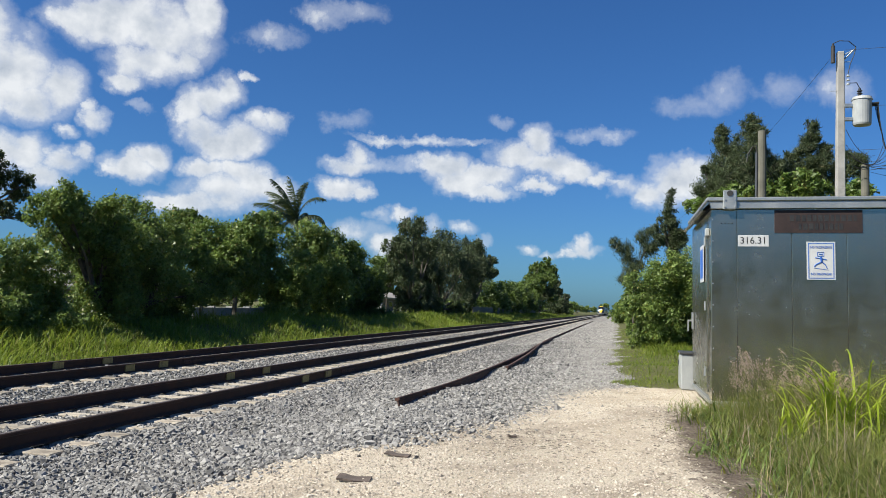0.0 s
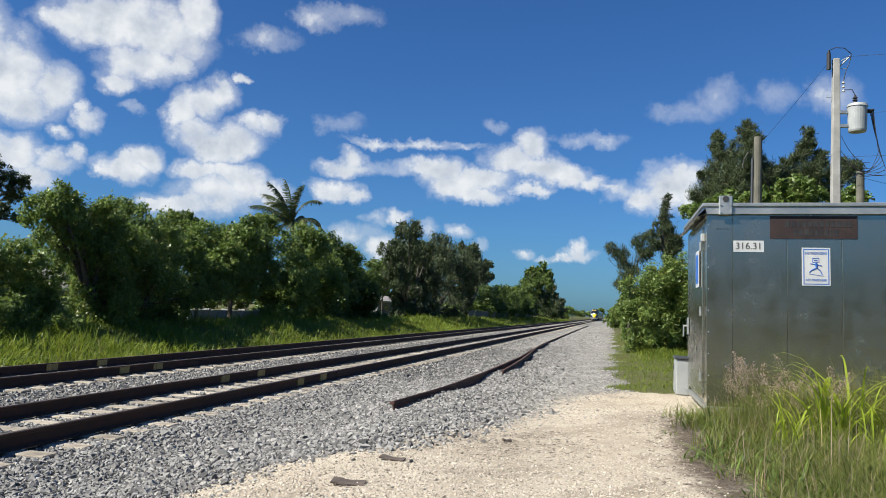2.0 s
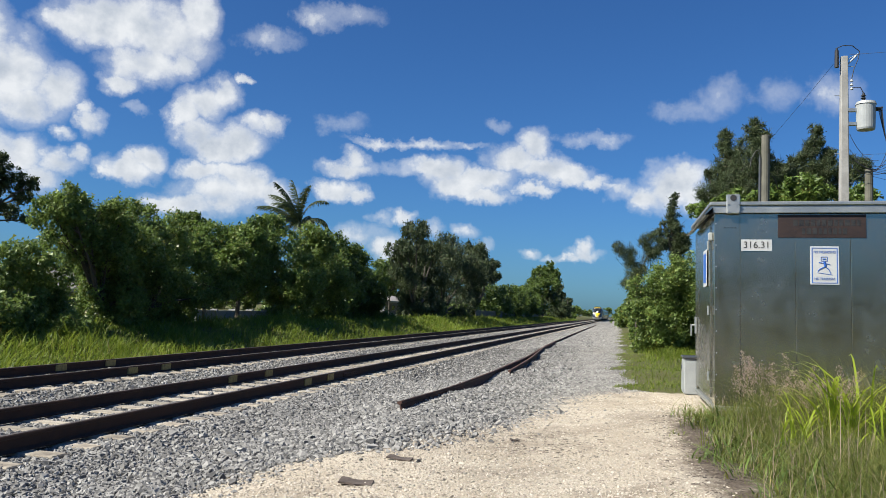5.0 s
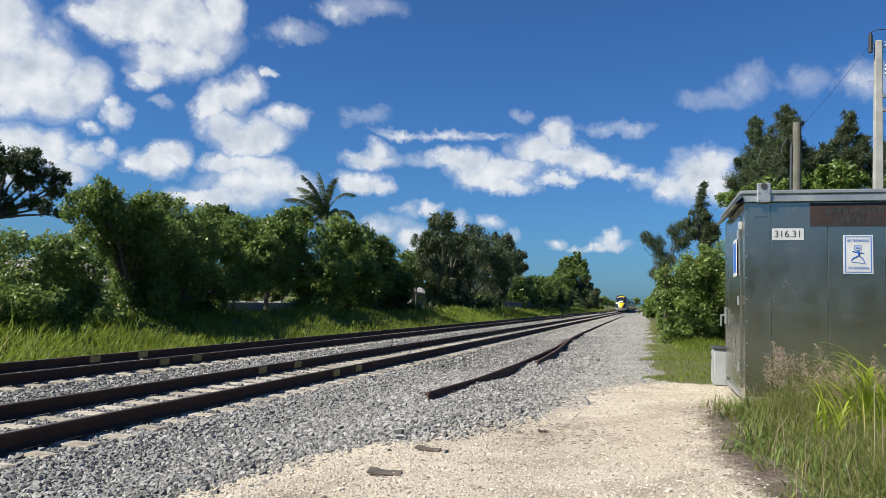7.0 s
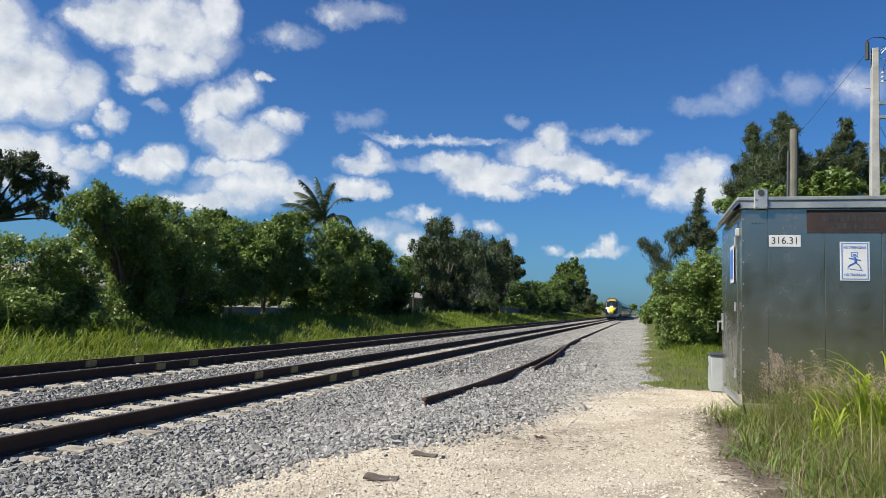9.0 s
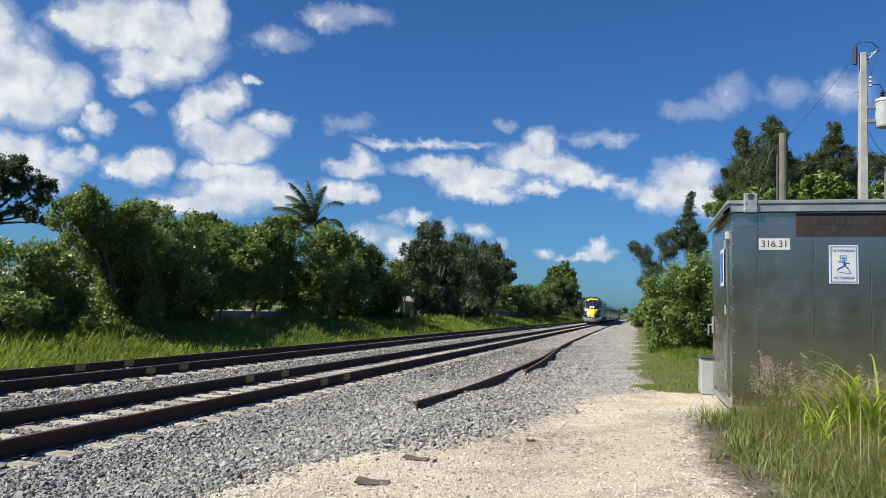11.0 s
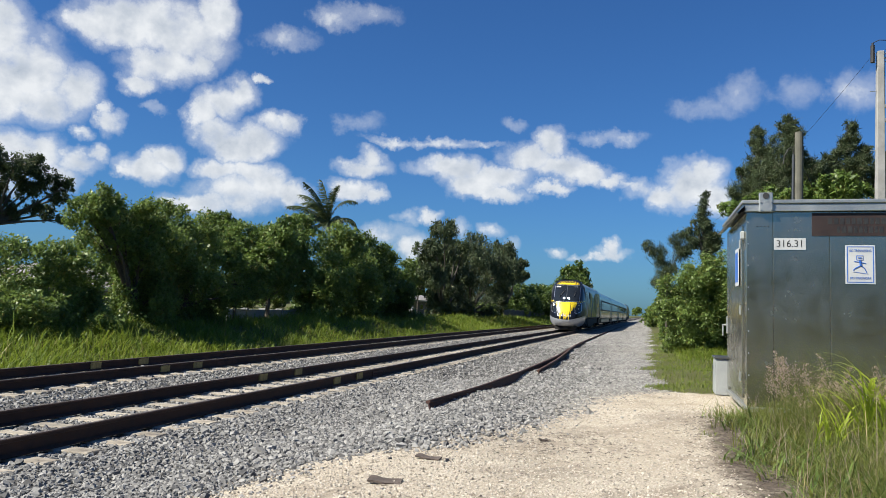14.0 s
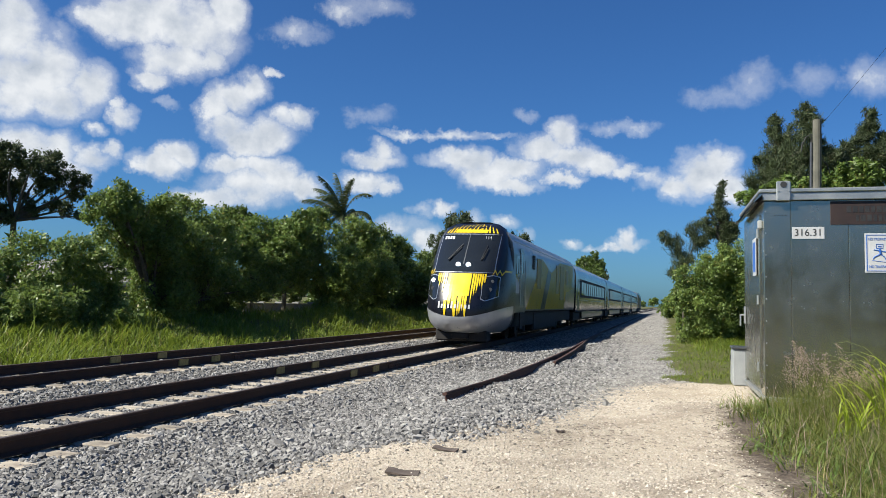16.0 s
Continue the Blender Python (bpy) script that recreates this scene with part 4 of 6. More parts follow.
def leaf_quads(at, along, across, long, wide):
    """Diamond-shaped leaves: four corners each, a little folded."""
    a, b = along * long[:, None], across * wide[:, None]
    fold = np.cross(along, across) * (wide * 0.25)[:, None]
    verts = np.stack([at - a * 0.5, at + b * 0.5 + fold, at + a * 0.5, at - b * 0.5 + fold], 1)
    return verts, np.arange(len(at) * 4).reshape(-1, 4)


def leaf_tris(at, along, across, long, wide):
    """Small pointed leaves of three corners each."""
    a, b = along * (long * 0.5)[:, None], across * (wide * 0.5)[:, None]
    return np.stack([at - a - b, at - a + b, at + a], 1), np.arange(len(at) * 3).reshape(-1, 3)


def deepen(lobes, extra=0.8):
    """Gives a crown its depth: lobes stand before and behind one another, with smaller ones between."""
    lobes = np.asarray(lobes, float)
    r = lobes[:, 3:4]
    lobes = lobes - np.where(lobes[:, :1] < -12, 0.4, 0.0) * r * np.array([1.0, 0, 0, 0])
    first = np.concatenate([lobes[:, :2] + RNG.normal(0, 0.42, (len(lobes), 2)) * r, lobes[:, 2:]], 1)
    shift = unit(RNG.normal(size=(len(lobes), 2))) * r * 0.85
    small = np.concatenate([lobes[:, :2] + shift, lobes[:, 2:3] + RNG.uniform(-0.35, 0.3, r.shape) * r, r * RNG.uniform(0.5, 0.78, r.shape)], 1)
    return [tuple(float(v) for v in l) for l in np.concatenate([first, small[RNG.uniform(size=len(small)) < extra]])]


def crown_points(lobes, count, shell=0.36, rough=0.35, loose=0.15):
    """Places and outward directions in the lumpy outer layer of a crown made of lobes."""
    lobes = np.asarray(lobes, float)
    # each lobe breaks up into boughs of its own
    boughs = [lobes * np.array([1, 1, 1, 0.72])]
    for _ in range(20):
        way = unit(RNG.normal(size=(len(lobes), 3)) + np.array([0, 0, 0.15]))
        r = lobes[:, 3] * RNG.uniform(0.16, 0.46, len(lobes))
        reach = (lobes[:, 3] - r * RNG.uniform(0.0, 0.85, len(lobes)))[:, None]
        boughs.append(np.concatenate([lobes[:, :3] + way * reach, r[:, None]], 1))
    lobes = np.concatenate(boughs)
    share = lobes[:, 3] ** 2
    pick = RNG.choice(len(lobes), count, p=share / share.sum())
    out = unit(RNG.normal(size=(count, 3)))
    centre, r = lobes[pick, :3], lobes[pick, 3]
    knots = unit(RNG.normal(size=(len(lobes), 10, 3)))
    near = np.einsum("nkj,nj->nk", knots[pick], out).max(1)
    bumps = 1 + rough * (np.clip((near - 0.72) / 0.28, 0, 1) - 0.62)
    depth = 1 - np.abs(RNG.normal(0, shell, count))
    at = centre + out * (r * bumps * depth)[:, None] * np.array([1.0, 1.0, 0.95])
    return at + RNG.normal(0, loose, (count, 3)) * r[:, None], out


def foot_of(lobes):
    lobes = np.asarray(lobes, float)
    w = lobes[:, 3] ** 2
    x, y = (lobes[:, 0] * w).sum() / w.sum(), (lobes[:, 1] * w).sum() / w.sum()
    return x, y, float(height(x, y))


def limbs(lobes, foot, thick, spare=0.0):
    """A trunk that forks into a limb for each lobe."""
    bm = bmesh.new()
    x, y, z = foot
    low = min(l[2] - l[3] for l in lobes)
    fork = Vector((x, y, max(z + 0.6, low + 0.4)))
    rod(bm, (x, y, z - 0.3), fork, thick, thick * 0.75, 9)
    for lx, ly, lz, r in lobes:
        tip = Vector((lx, ly, lz + r * spare))
        mid = fork.lerp(tip, 0.5) + Vector((RNG.normal(0, 0.1), RNG.normal(0, 0.1), 0.12 * r))
        rod(bm, fork, mid, thick * 0.5, thick * 0.32, 6)
        rod(bm, mid, tip, thick * 0.32, thick * 0.12, 6)
        for _ in range(3):
            d = Vector(RNG.normal(size=3)).normalized() * r * 0.8
            rod(bm, mid.lerp(tip, 0.6), tip + d, thick * 0.16, thick * 0.05, 5)
    return bm


def plant(name, label, category, lobes, trunk, verts, faces, material):
    foot = foot_of(lobes)
    tree = thing(name, label, category)
    part("trunk", limbs(lobes, foot, trunk), M_BARK, tree)
    bulk("crown", verts, faces, material, tree)
    return tree


def broadleaf_tree(label, lobes, material=None, leaf=None):
    """Broad leaves in clumps; coarser where the tree stands far off."""
    leaf = leaf * 0.72 if leaf else min(0.6, max(0.09, 0.0033 * math.hypot(lobes[0][0], lobes[0][1])))
    area = sum(4 * math.pi * l[3] ** 2 for l in lobes)
    count = int(min(area * 2.3 / (0.5 * leaf * leaf * 0.62), 56000))
    lobes = deepen(lobes)
    at, out = crown_points(lobes, count)
    along = unit(out * 0.5 + RNG.normal(size=(count, 3)) * 0.8 - np.array([0, 0, 0.25]))
    facing = unit(out * 0.45 + np.array([0, 0, 0.9]) + RNG.normal(size=(count, 3)) * 0.6)
    across = unit(np.cross(along, facing))
    size = leaf * np.exp(RNG.normal(0, 0.25, count))
    verts, faces = leaf_tris(at, along, across, size, size * 0.66)
    name = "bush" if "bush" in label or "shrub" in label else "tree"
    return plant(name, label, name, lobes, 0.012 if name == "bush" else 0.05 + 0.005 * len(lobes), verts, faces, material or M_LEAF)


def feathery_tree(label, lobes, leaf=0.34):
    """Long drooping foliage."""
    area = sum(4 * math.pi * l[3] ** 2 for l in lobes)
    leaf *= 0.75
    count = int(min(area * 2.8 / (0.5 * leaf * leaf * 0.34), 44000))
    lobes = deepen(lobes)
    at, out = crown_points(lobes, count, 0.35, 0.4, 0.25)
    along = unit(out * 0.35 + RNG.normal(size=(count, 3)) * 0.5 - np.array([0, 0, 0.8]))
    across = unit(np.cross(along, RNG.normal(size=(count, 3))))
    size = leaf * np.exp(RNG.normal(0, 0.3, count))
    verts, faces = leaf_tris(at, along, across, size, size * 0.34)
    return plant("tree", label, "tree", lobes, 0.25, verts, faces, M_NEEDLE)


def open_tree(label, x, y, turn, clumps):
    """Separate clumps of small leaves on bare limbs, with sky between; clumps are given across, up and by radius."""
    c, q = math.cos(radians(turn)), math.sin(radians(turn))
    lobes = [(x + c * a - q * d, y + q * a + c * d, z, r) for (a, z, r), d in zip(clumps, RNG.normal(0, 0.5, len(clumps)))]
    count = 34000
    at, out = crown_points(lobes, count, 0.5, 0.5, 0.30)
    along = unit(out * 0.4 + RNG.normal(size=(count, 3)) * 0.7)
    across = unit(np.cross(along, RNG.normal(size=(count, 3))))
    size = 0.105 * np.exp(RNG.normal(0, 0.3, count))
    verts, faces = leaf_tris(at, along, across, size, size * 0.5)
    return plant("tree", label, "tree", lobes, 0.15, verts, faces, M_NEEDLE)


def casuarina_tree(label, lobes):
    """Upright plumes of fine needles."""
    area = sum(4 * math.pi * l[3] ** 2 for l in lobes)
    count = int(min(area * 620, 60000))
    at, out = crown_points(lobes, count, 0.42, 0.35, 0.30)
    along = unit(out * 0.45 + RNG.normal(size=(count, 3)) * 0.4 + np.array([0, 0, 0.35]))
    across = unit(np.cross(along, RNG.normal(size=(count, 3))))
    size = 0.23 * np.exp(RNG.normal(0, 0.35, count))
    verts, faces = leaf_tris(at, along, across, size, size * 0.10)
    return plant("casuarina_tree", label, "tree", lobes, 0.16, verts, faces, M_NEEDLE)


def sparse_tree(label, lobes):
    count = 9000
    at, out = crown_points(lobes, count, 0.5, 0.4, 0.55)
    along = unit(out * 0.3 + RNG.normal(size=(count, 3)) * 0.4 + np.array([-0.25, 0, 0.7]))
    across = unit(np.cross(along, RNG.normal(size=(count, 3))))
    size = 0.17 * np.exp(RNG.normal(0, 0.3, count))
    verts, faces = leaf_tris(at, along, across, size, size * 0.09)
    return plant("sapling", label, "tree", lobes, 0.05, verts, faces, M_NEEDLE)


broadleaf_tree("spreading broadleaf tree with glossy leaves on the grass bank", [(-17.5, 24.6, 3.6, 0.95), (-17.5, 24.9, 4.3, 0.55), (-17.0, 20.7, 4.1, 0.72), (-17.0, 21.3, 4.6, 0.57), (-17.0, 22.1, 4.2, 0.83), (-17.0, 21.7, 3.4, 0.70), (-17.0, 23.2, 4.3, 0.77), (-17.0, 23.3, 3.2, 1.18), (-17.0, 23.6, 1.8, 0.92), (-17.0, 24.0, 1.2, 1.04), (-17.0, 24.2, 2.4, 1.00)])
broadleaf_tree("dense broadleaf tree with dark lower branches on the bank", [(-18.0, 25.9, 4.6, 0.85), (-18.0, 27.4, 4.2, 0.97), (-18.0, 28.7, 4.5, 0.77), (-18.0, 26.8, 3.1, 1.48), (-18.0, 29.2, 3.2, 1.21), (-18.0, 27.7, 1.7, 1.51), (-18.0, 30.0, 1.8, 1.11), (-18.2, 31.0, 2.6, 1.0), (-18.2, 30.6, 3.9, 0.75), (-18.2, 25.4, 2.6, 1.0)])
broadleaf_tree("dark broadleaf tree standing behind the front row", [(-23.0, 37.5, 5.6, 0.87), (-23.0, 39.0, 5.5, 0.77), (-23.0, 38.3, 4.6, 1.26)], M_LEAFDEEP)
broadleaf_tree("rounded green broadleaf tree above the garden wall", [(-18.0, 33.4, 4.4, 1.02), (-18.0, 35.5, 5.1, 0.90), (-18.0, 32.7, 3.2, 1.32), (-18.0, 35.7, 3.8, 1.64), (-18.0, 32.3, 2.6, 0.94), (-18.0, 35.9, 2.7, 1.30), (-18.0, 30.8, 3.7, 0.71), (-18.3, 37.6, 3.9, 1.2), (-18.3, 38.2, 2.6, 1.0)], M_LEAFLIGHT)
broadleaf_tree("dense broadleaf tree with deep shade beneath its crown", [(-18.5, 40.3, 5.4, 1.19), (-18.5, 44.0, 5.2, 1.35), (-18.5, 40.9, 3.7, 1.90), (-18.5, 46.0, 3.6, 2.03), (-18.5, 41.9, 1.8, 1.55), (-18.5, 48.0, 2.0, 1.67)])
broadleaf_tree("dark broadleaf tree at the end of the row", [(-19.0, 51.3, 5.3, 1.39), (-19.0, 56.0, 5.2, 1.50), (-19.0, 54.1, 3.5, 2.10), (-19.0, 57.6, 3.1, 1.54), (-19.0, 53.0, 1.2, 1.79), (-19.0, 58.4, 1.4, 1.47), (-19.0, 61.0, 2.4, 1.5), (-19.0, 61.0, 4.2, 1.2), (-19.0, 49.5, 4.0, 1.5)], M_LEAFDEEP)
broadleaf_tree("slender dark tree in the gap of the row", [(-22.0, 73.9, 5.3, 1.20), (-22.0, 71.8, 4.1, 1.27), (-22.0, 76.7, 4.4, 1.13), (-22.0, 82.6, 6.1, 0.36)], M_LEAFDEEP)
feathery_tree("tall feathery tree with drooping grey-green foliage", [(-19.0, 70.8, 8.5, 1.35), (-19.0, 67.9, 6.8, 1.10), (-19.0, 74.6, 6.7, 1.41), (-19.0, 70.4, 4.8, 1.34), (-19.0, 74.3, 2.9, 1.41), (-19.0, 73.0, 1.5, 1.28), (-19.0, 77.5, 5.2, 1.5), (-19.0, 78.5, 3.2, 1.6), (-19.0, 77.0, 7.4, 1.2), (-19.0, 78.0, 1.4, 1.4)])
feathery_tree("tall shaggy tree with dark hanging foliage", [(-19.0, 85.8, 9.0, 1.62), (-19.0, 81.9, 6.7, 1.66), (-19.0, 91.3, 6.7, 2.11), (-19.0, 86.7, 3.8, 2.38), (-19.0, 95.2, 2.3, 2.05), (-19.0, 81.4, 1.8, 1.65), (-19.0, 86.0, 6.6, 2.0), (-19.0, 90.0, 4.6, 1.9), (-19.0, 88.0, 1.6, 1.8), (-19.0, 83.0, 4.2, 1.8)])
feathery_tree("tall open tree with light spreading branches", [(-19.0, 102.0, 9.6, 1.61), (-19.0, 114.7, 9.3, 1.64), (-19.0, 100.1, 6.6, 1.73), (-19.0, 108.9, 6.2, 1.40), (-19.0, 120.7, 7.1, 1.03), (-19.0, 123.1, 9.3, 0.88), (-19.0, 104.0, 3.6, 1.64)])
broadleaf_tree("clipped green hedge trees along the far bank", [(-17.5 + 0.4 * math.sin(k * 2.1), 114.0 + 5.2 * k, z + 0.022 * 5.2 * k + 0.25 * math.sin(k * 1.7), 1.9 + 0.035 * k) for k in range(13) for z in (1.9, 3.9)], M_LEAFDEEP, 0.42)
broadleaf_tree("tall dark tree rising over the far hedge", [(-15.5, 165.0, 8.6, 2.2), (-15.5, 172.0, 9.6, 2.2), (-15.5, 178.8, 10.1, 2.41), (-15.5, 163.3, 7.0, 2.31), (-15.5, 177.8, 4.2, 3.02), (-15.5, 154.9, 3.2, 2.42), (-15.5, 167.0, 11.7, 1.18), (-15.5, 207.4, 2.4, 2.35)], M_LEAFDEEP, 0.55)
feathery_tree("dark pointed conifers beside the far track", [(-14.5, 193.8, 8.1, 0.96), (-14.5, 194.6, 5.9, 1.51), (-14.5, 225.1, 5.6, 1.11), (-14.5, 228.5, 3.4, 1.78), (-14.5, 192.0, 2.9, 2.17), (-14.5, 234.4, 1.8, 1.32), (-14.5, 174.5, 5.4, 1.48)], 0.75)
broadleaf_tree("distant trees beside the vanishing tracks", [(-15.0, 280.4, 3.3, 1.78), (-15.0, 328.3, 3.0, 1.85), (-15.0, 388.4, 2.7, 1.64), (-15.0, 257.2, 1.8, 1.45)], M_LEAF, 1.1)
open_tree("grey-green shade tree with bare forked limbs and an airy crown", -25.7, 26.6, 44.0, (
    (-1.6, 6.6, 0.70), (-0.9, 7.1, 0.55), (-0.2, 6.7, 0.60), (0.5, 7.0, 0.50), (1.1, 6.5, 0.55), (1.6, 5.8, 0.42), (0.35, 5.9, 0.45), (-0.7, 5.7, 0.55), (1.9, 6.3, 0.30),
    (-1.6, 5.5, 0.55), (1.25, 5.1, 0.34), (-0.2, 4.9, 0.42), (-1.2, 4.5, 0.50), (-2.4, 6.2, 0.75), (-2.6, 5.0, 0.62), (0.7, 5.2, 0.34), (1.7, 4.7, 0.24)))
broadleaf_tree("low tangled bush at the foot of the bank", [(-17.18, 19.21, 2.38, 0.87), (-17.18, 20.23, 2.15, 0.79), (-17.18, 19.55, 1.25, 0.95), (-17.18, 20.79, 1.13, 0.69), (-17.18, 21.58, 0.79, 0.51), (-17.18, 18.08, 2.15, 1.05), (-17.18, 17.97, 1.13, 1.05), (-17.6, 16.5, 1.9, 0.85), (-17.6, 16.4, 1.1, 0.8), (-17.8, 15.4, 1.8, 0.85), (-15.4, 18.3, 0.9, 0.60), (-15.2, 19.6, 0.8, 0.50), (-15.7, 17.0, 1.0, 0.70), (-15.9, 15.8, 1.0, 0.60)], M_LEAF, 0.13)
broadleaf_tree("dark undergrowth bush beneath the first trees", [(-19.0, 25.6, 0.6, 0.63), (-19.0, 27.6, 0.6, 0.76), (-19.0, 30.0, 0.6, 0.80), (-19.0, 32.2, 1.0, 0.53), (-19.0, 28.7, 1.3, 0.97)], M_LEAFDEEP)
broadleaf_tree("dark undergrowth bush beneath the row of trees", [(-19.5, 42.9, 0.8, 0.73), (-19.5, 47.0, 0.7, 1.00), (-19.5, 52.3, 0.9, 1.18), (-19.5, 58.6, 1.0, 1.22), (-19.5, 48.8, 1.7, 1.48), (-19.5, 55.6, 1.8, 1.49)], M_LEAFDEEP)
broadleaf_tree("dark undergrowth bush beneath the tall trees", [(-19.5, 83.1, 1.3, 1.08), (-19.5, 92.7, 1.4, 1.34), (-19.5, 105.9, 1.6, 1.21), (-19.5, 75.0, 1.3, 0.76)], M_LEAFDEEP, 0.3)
broadleaf_tree("leafy bush beside the grass verge, growing tall", [(5.0, 62.0, 1.5, 2.00), (3.4, 65.0, 1.0, 1.40), (4.8, 68.0, 2.0, 2.20), (3.9, 63.0, 0.6, 1.10)], M_LEAFLIGHT, 0.3)
broadleaf_tree("rounded green bush beside the grass verge", [(5.4, 78.0, 1.5, 2.00), (3.6, 81.0, 1.0, 1.40), (4.8, 84.0, 2.0, 2.20), (4.2, 79.0, 0.6, 1.10)], M_LEAFLIGHT, 0.3)
broadleaf_tree("dense green bush further along the verge", [(5.7, 95.0, 1.5, 2.00), (3.8, 98.0, 1.0, 1.40), (4.8, 101.0, 2.0, 2.20), (4.4, 96.0, 0.6, 1.10)], M_LEAFLIGHT, 0.3)
broadleaf_tree("far green bush beside the gravel track", [(6.5, 135.0, 1.5, 2.00), (4.2, 138.0, 1.0, 1.40), (4.8, 141.0, 2.0, 2.20), (5.0, 136.0, 0.6, 1.10)], M_LEAFLIGHT, 0.3)
broadleaf_tree("dark garden shrub behind the low wall", [(-22.5, 40.0, 1.9, 0.65), (-22.5, 42.1, 1.8, 0.74), (-22.5, 44.8, 2.0, 0.85), (-22.5, 47.4, 1.9, 0.74), (-22.5, 38.6, 1.7, 0.57)], M_LEAFDEEP, 0.2)
# unseen row added behind the camera: gives the bungalow's metal a dark reflected band
broadleaf_tree("unseen broad shade tree added behind the camera to darken reflections", [(-26.0, -34.0, 3.4, 3.00), (-21.0, -35.0, 3.0, 2.80), (-30.0, -36.0, 4.2, 2.60), (-24.0, -33.0, 1.6, 2.20)], M_LEAFDEEP, 1.1)
broadleaf_tree("unseen broad shade tree added behind the camera to darken reflections", [(-13.0, -34.0, 3.4, 3.00), (-8.0, -35.0, 3.0, 2.80), (-17.0, -36.0, 4.2, 2.60), (-11.0, -33.0, 1.6, 2.20)], M_LEAFDEEP, 1.1)
broadleaf_tree("unseen broad shade tree added behind the camera to darken reflections", [(0.0, -34.0, 3.4, 3.00), (5.0, -35.0, 3.0, 2.80), (-4.0, -36.0, 4.2, 2.60), (2.0, -33.0, 1.6, 2.20)], M_LEAFDEEP, 1.1)
broadleaf_tree("unseen broad shade tree added behind the camera to darken reflections", [(13.0, -34.0, 3.4, 3.00), (18.0, -35.0, 3.0, 2.80), (9.0, -36.0, 4.2, 2.60), (15.0, -33.0, 1.6, 2.20)], M_LEAFDEEP, 1.1)
broadleaf_tree("unseen broad shade tree added behind the camera to darken reflections", [(26.0, -34.0, 3.4, 3.00), (31.0, -35.0, 3.0, 2.80), (22.0, -36.0, 4.2, 2.60), (28.0, -33.0, 1.6, 2.20)], M_LEAFDEEP, 1.1)
broadleaf_tree("hazy distant trees where the tracks vanish", [(-32.2, 900.0, 4.2, 3.73), (-25.9, 900.0, 4.4, 3.11), (-18.4, 900.0, 5.9, 3.73), (-9.7, 900.0, 6.9, 4.35), (-1.0, 900.0, 8.5, 4.97), (8.2, 900.0, 10.1, 5.59), (16.3, 900.0, 11.0, 6.22)], M_LEAF, 2.6)
broadleaf_tree("far row of garden trees beyond the houses", [(-48.0, 54.7, 2.1, 1.95), (-48.0, 58.6, 1.8, 1.60), (-48.0, 63.0, 2.2, 1.90), (-48.0, 69.0, 2.2, 1.78), (-48.0, 75.9, 2.2, 1.90), (-48.0, 82.9, 2.6, 1.89), (-48.0, 92.7, 2.7, 1.91), (-48.0, 104.7, 2.8, 2.11), (-48.0, 119.9, 3.0, 2.00), (-48.0, 139.7, 3.5, 2.29), (-48.0, 162.2, 4.0, 2.38)], M_LEAFDEEP, 0.6)
broadleaf_tree("tangled green bush beside the grass verge", [(1.2, 31.0, 2.9, 0.77), (2.1, 31.0, 3.2, 0.82), (0.9, 31.0, 2.0, 0.69), (1.7, 31.0, 1.7, 0.90), (2.5, 31.0, 2.1, 0.86), (1.2, 31.0, 1.1, 0.47), (2.1, 31.0, 1.1, 0.73), (2.4, 31.0, 3.7, 0.60), (3.3, 31.0, 2.6, 1.29), (1.3, 31.0, 0.7, 0.34), (2.0, 31.0, 0.7, 0.43), (0.9, 31.0, 1.0, 0.34), (1.5, 31.4, 0.6, 0.55), (2.3, 31.2, 0.6, 0.6), (3.1, 31.0, 0.8, 0.75), (1.1, 31.8, 0.6, 0.4), (2.8, 32.0, 3.2, 0.9)], M_LEAF, 0.12)
broadleaf_tree("leafy bush along the verge further on", [(0.95, 48.0, 2.0, 0.6), (1.45, 48.0, 1.5, 0.66), (1.15, 48.0, 3.0, 0.6), (1.65, 48.0, 2.6, 0.8), (0.95, 48.0, 1.4, 0.4), (1.15, 48.0, 0.9, 0.43), (1.65, 48.0, 0.7, 0.46), (0.95, 48.0, 0.7, 0.35), (1.45, 49.0, 0.5, 0.5), (2.35, 48.0, 2.2, 0.9), (2.35, 48.0, 0.8, 0.8), (1.75, 56.0, 1.4, 0.9), (1.55, 56.0, 0.7, 0.6), (2.65, 58.0, 2.2, 1.2), (1.85, 66.0, 1.0, 0.9), (2.65, 68.0, 1.8, 1.2)], M_LEAFLIGHT, 0.17)
broadleaf_tree("distant green bushes along the verge", [(-0.6, 110.0, 1.4, 0.8), (0.1, 110.0, 2.0, 0.91), (0.6, 110.0, 2.8, 0.76), (0.2, 108.0, 0.9, 0.8), (1.0, 96.0, 1.2, 1.0), (1.4, 94.0, 2.2, 0.9), (1.2, 82.0, 1.1, 1.0), (1.8, 80.0, 2.0, 1.0)], M_LEAF, 0.5)
broadleaf_tree("broadleaf shrub with yellowing leaves behind the bungalow", [(4.7, 34.0, 6.8, 0.43), (6.2, 34.0, 6.7, 0.58), (7.4, 34.0, 7.0, 0.73), (8.2, 34.0, 6.8, 0.68), (5.4, 34.0, 6.6, 0.62), (9.0, 34.0, 6.8, 0.74), (3.6, 34.0, 6.2, 0.60)], M_LEAFLIGHT, 0.2)
casuarina_tree("tall dark casuarina with upright feathery plumes", [(6.6, 42.0, 11.7, 0.48), (6.6, 42.0, 10.9, 0.72), (6.5, 42.0, 9.8, 1.02), (6.1, 42.0, 8.7, 1.19), (7.3, 42.0, 9.3, 0.90)])
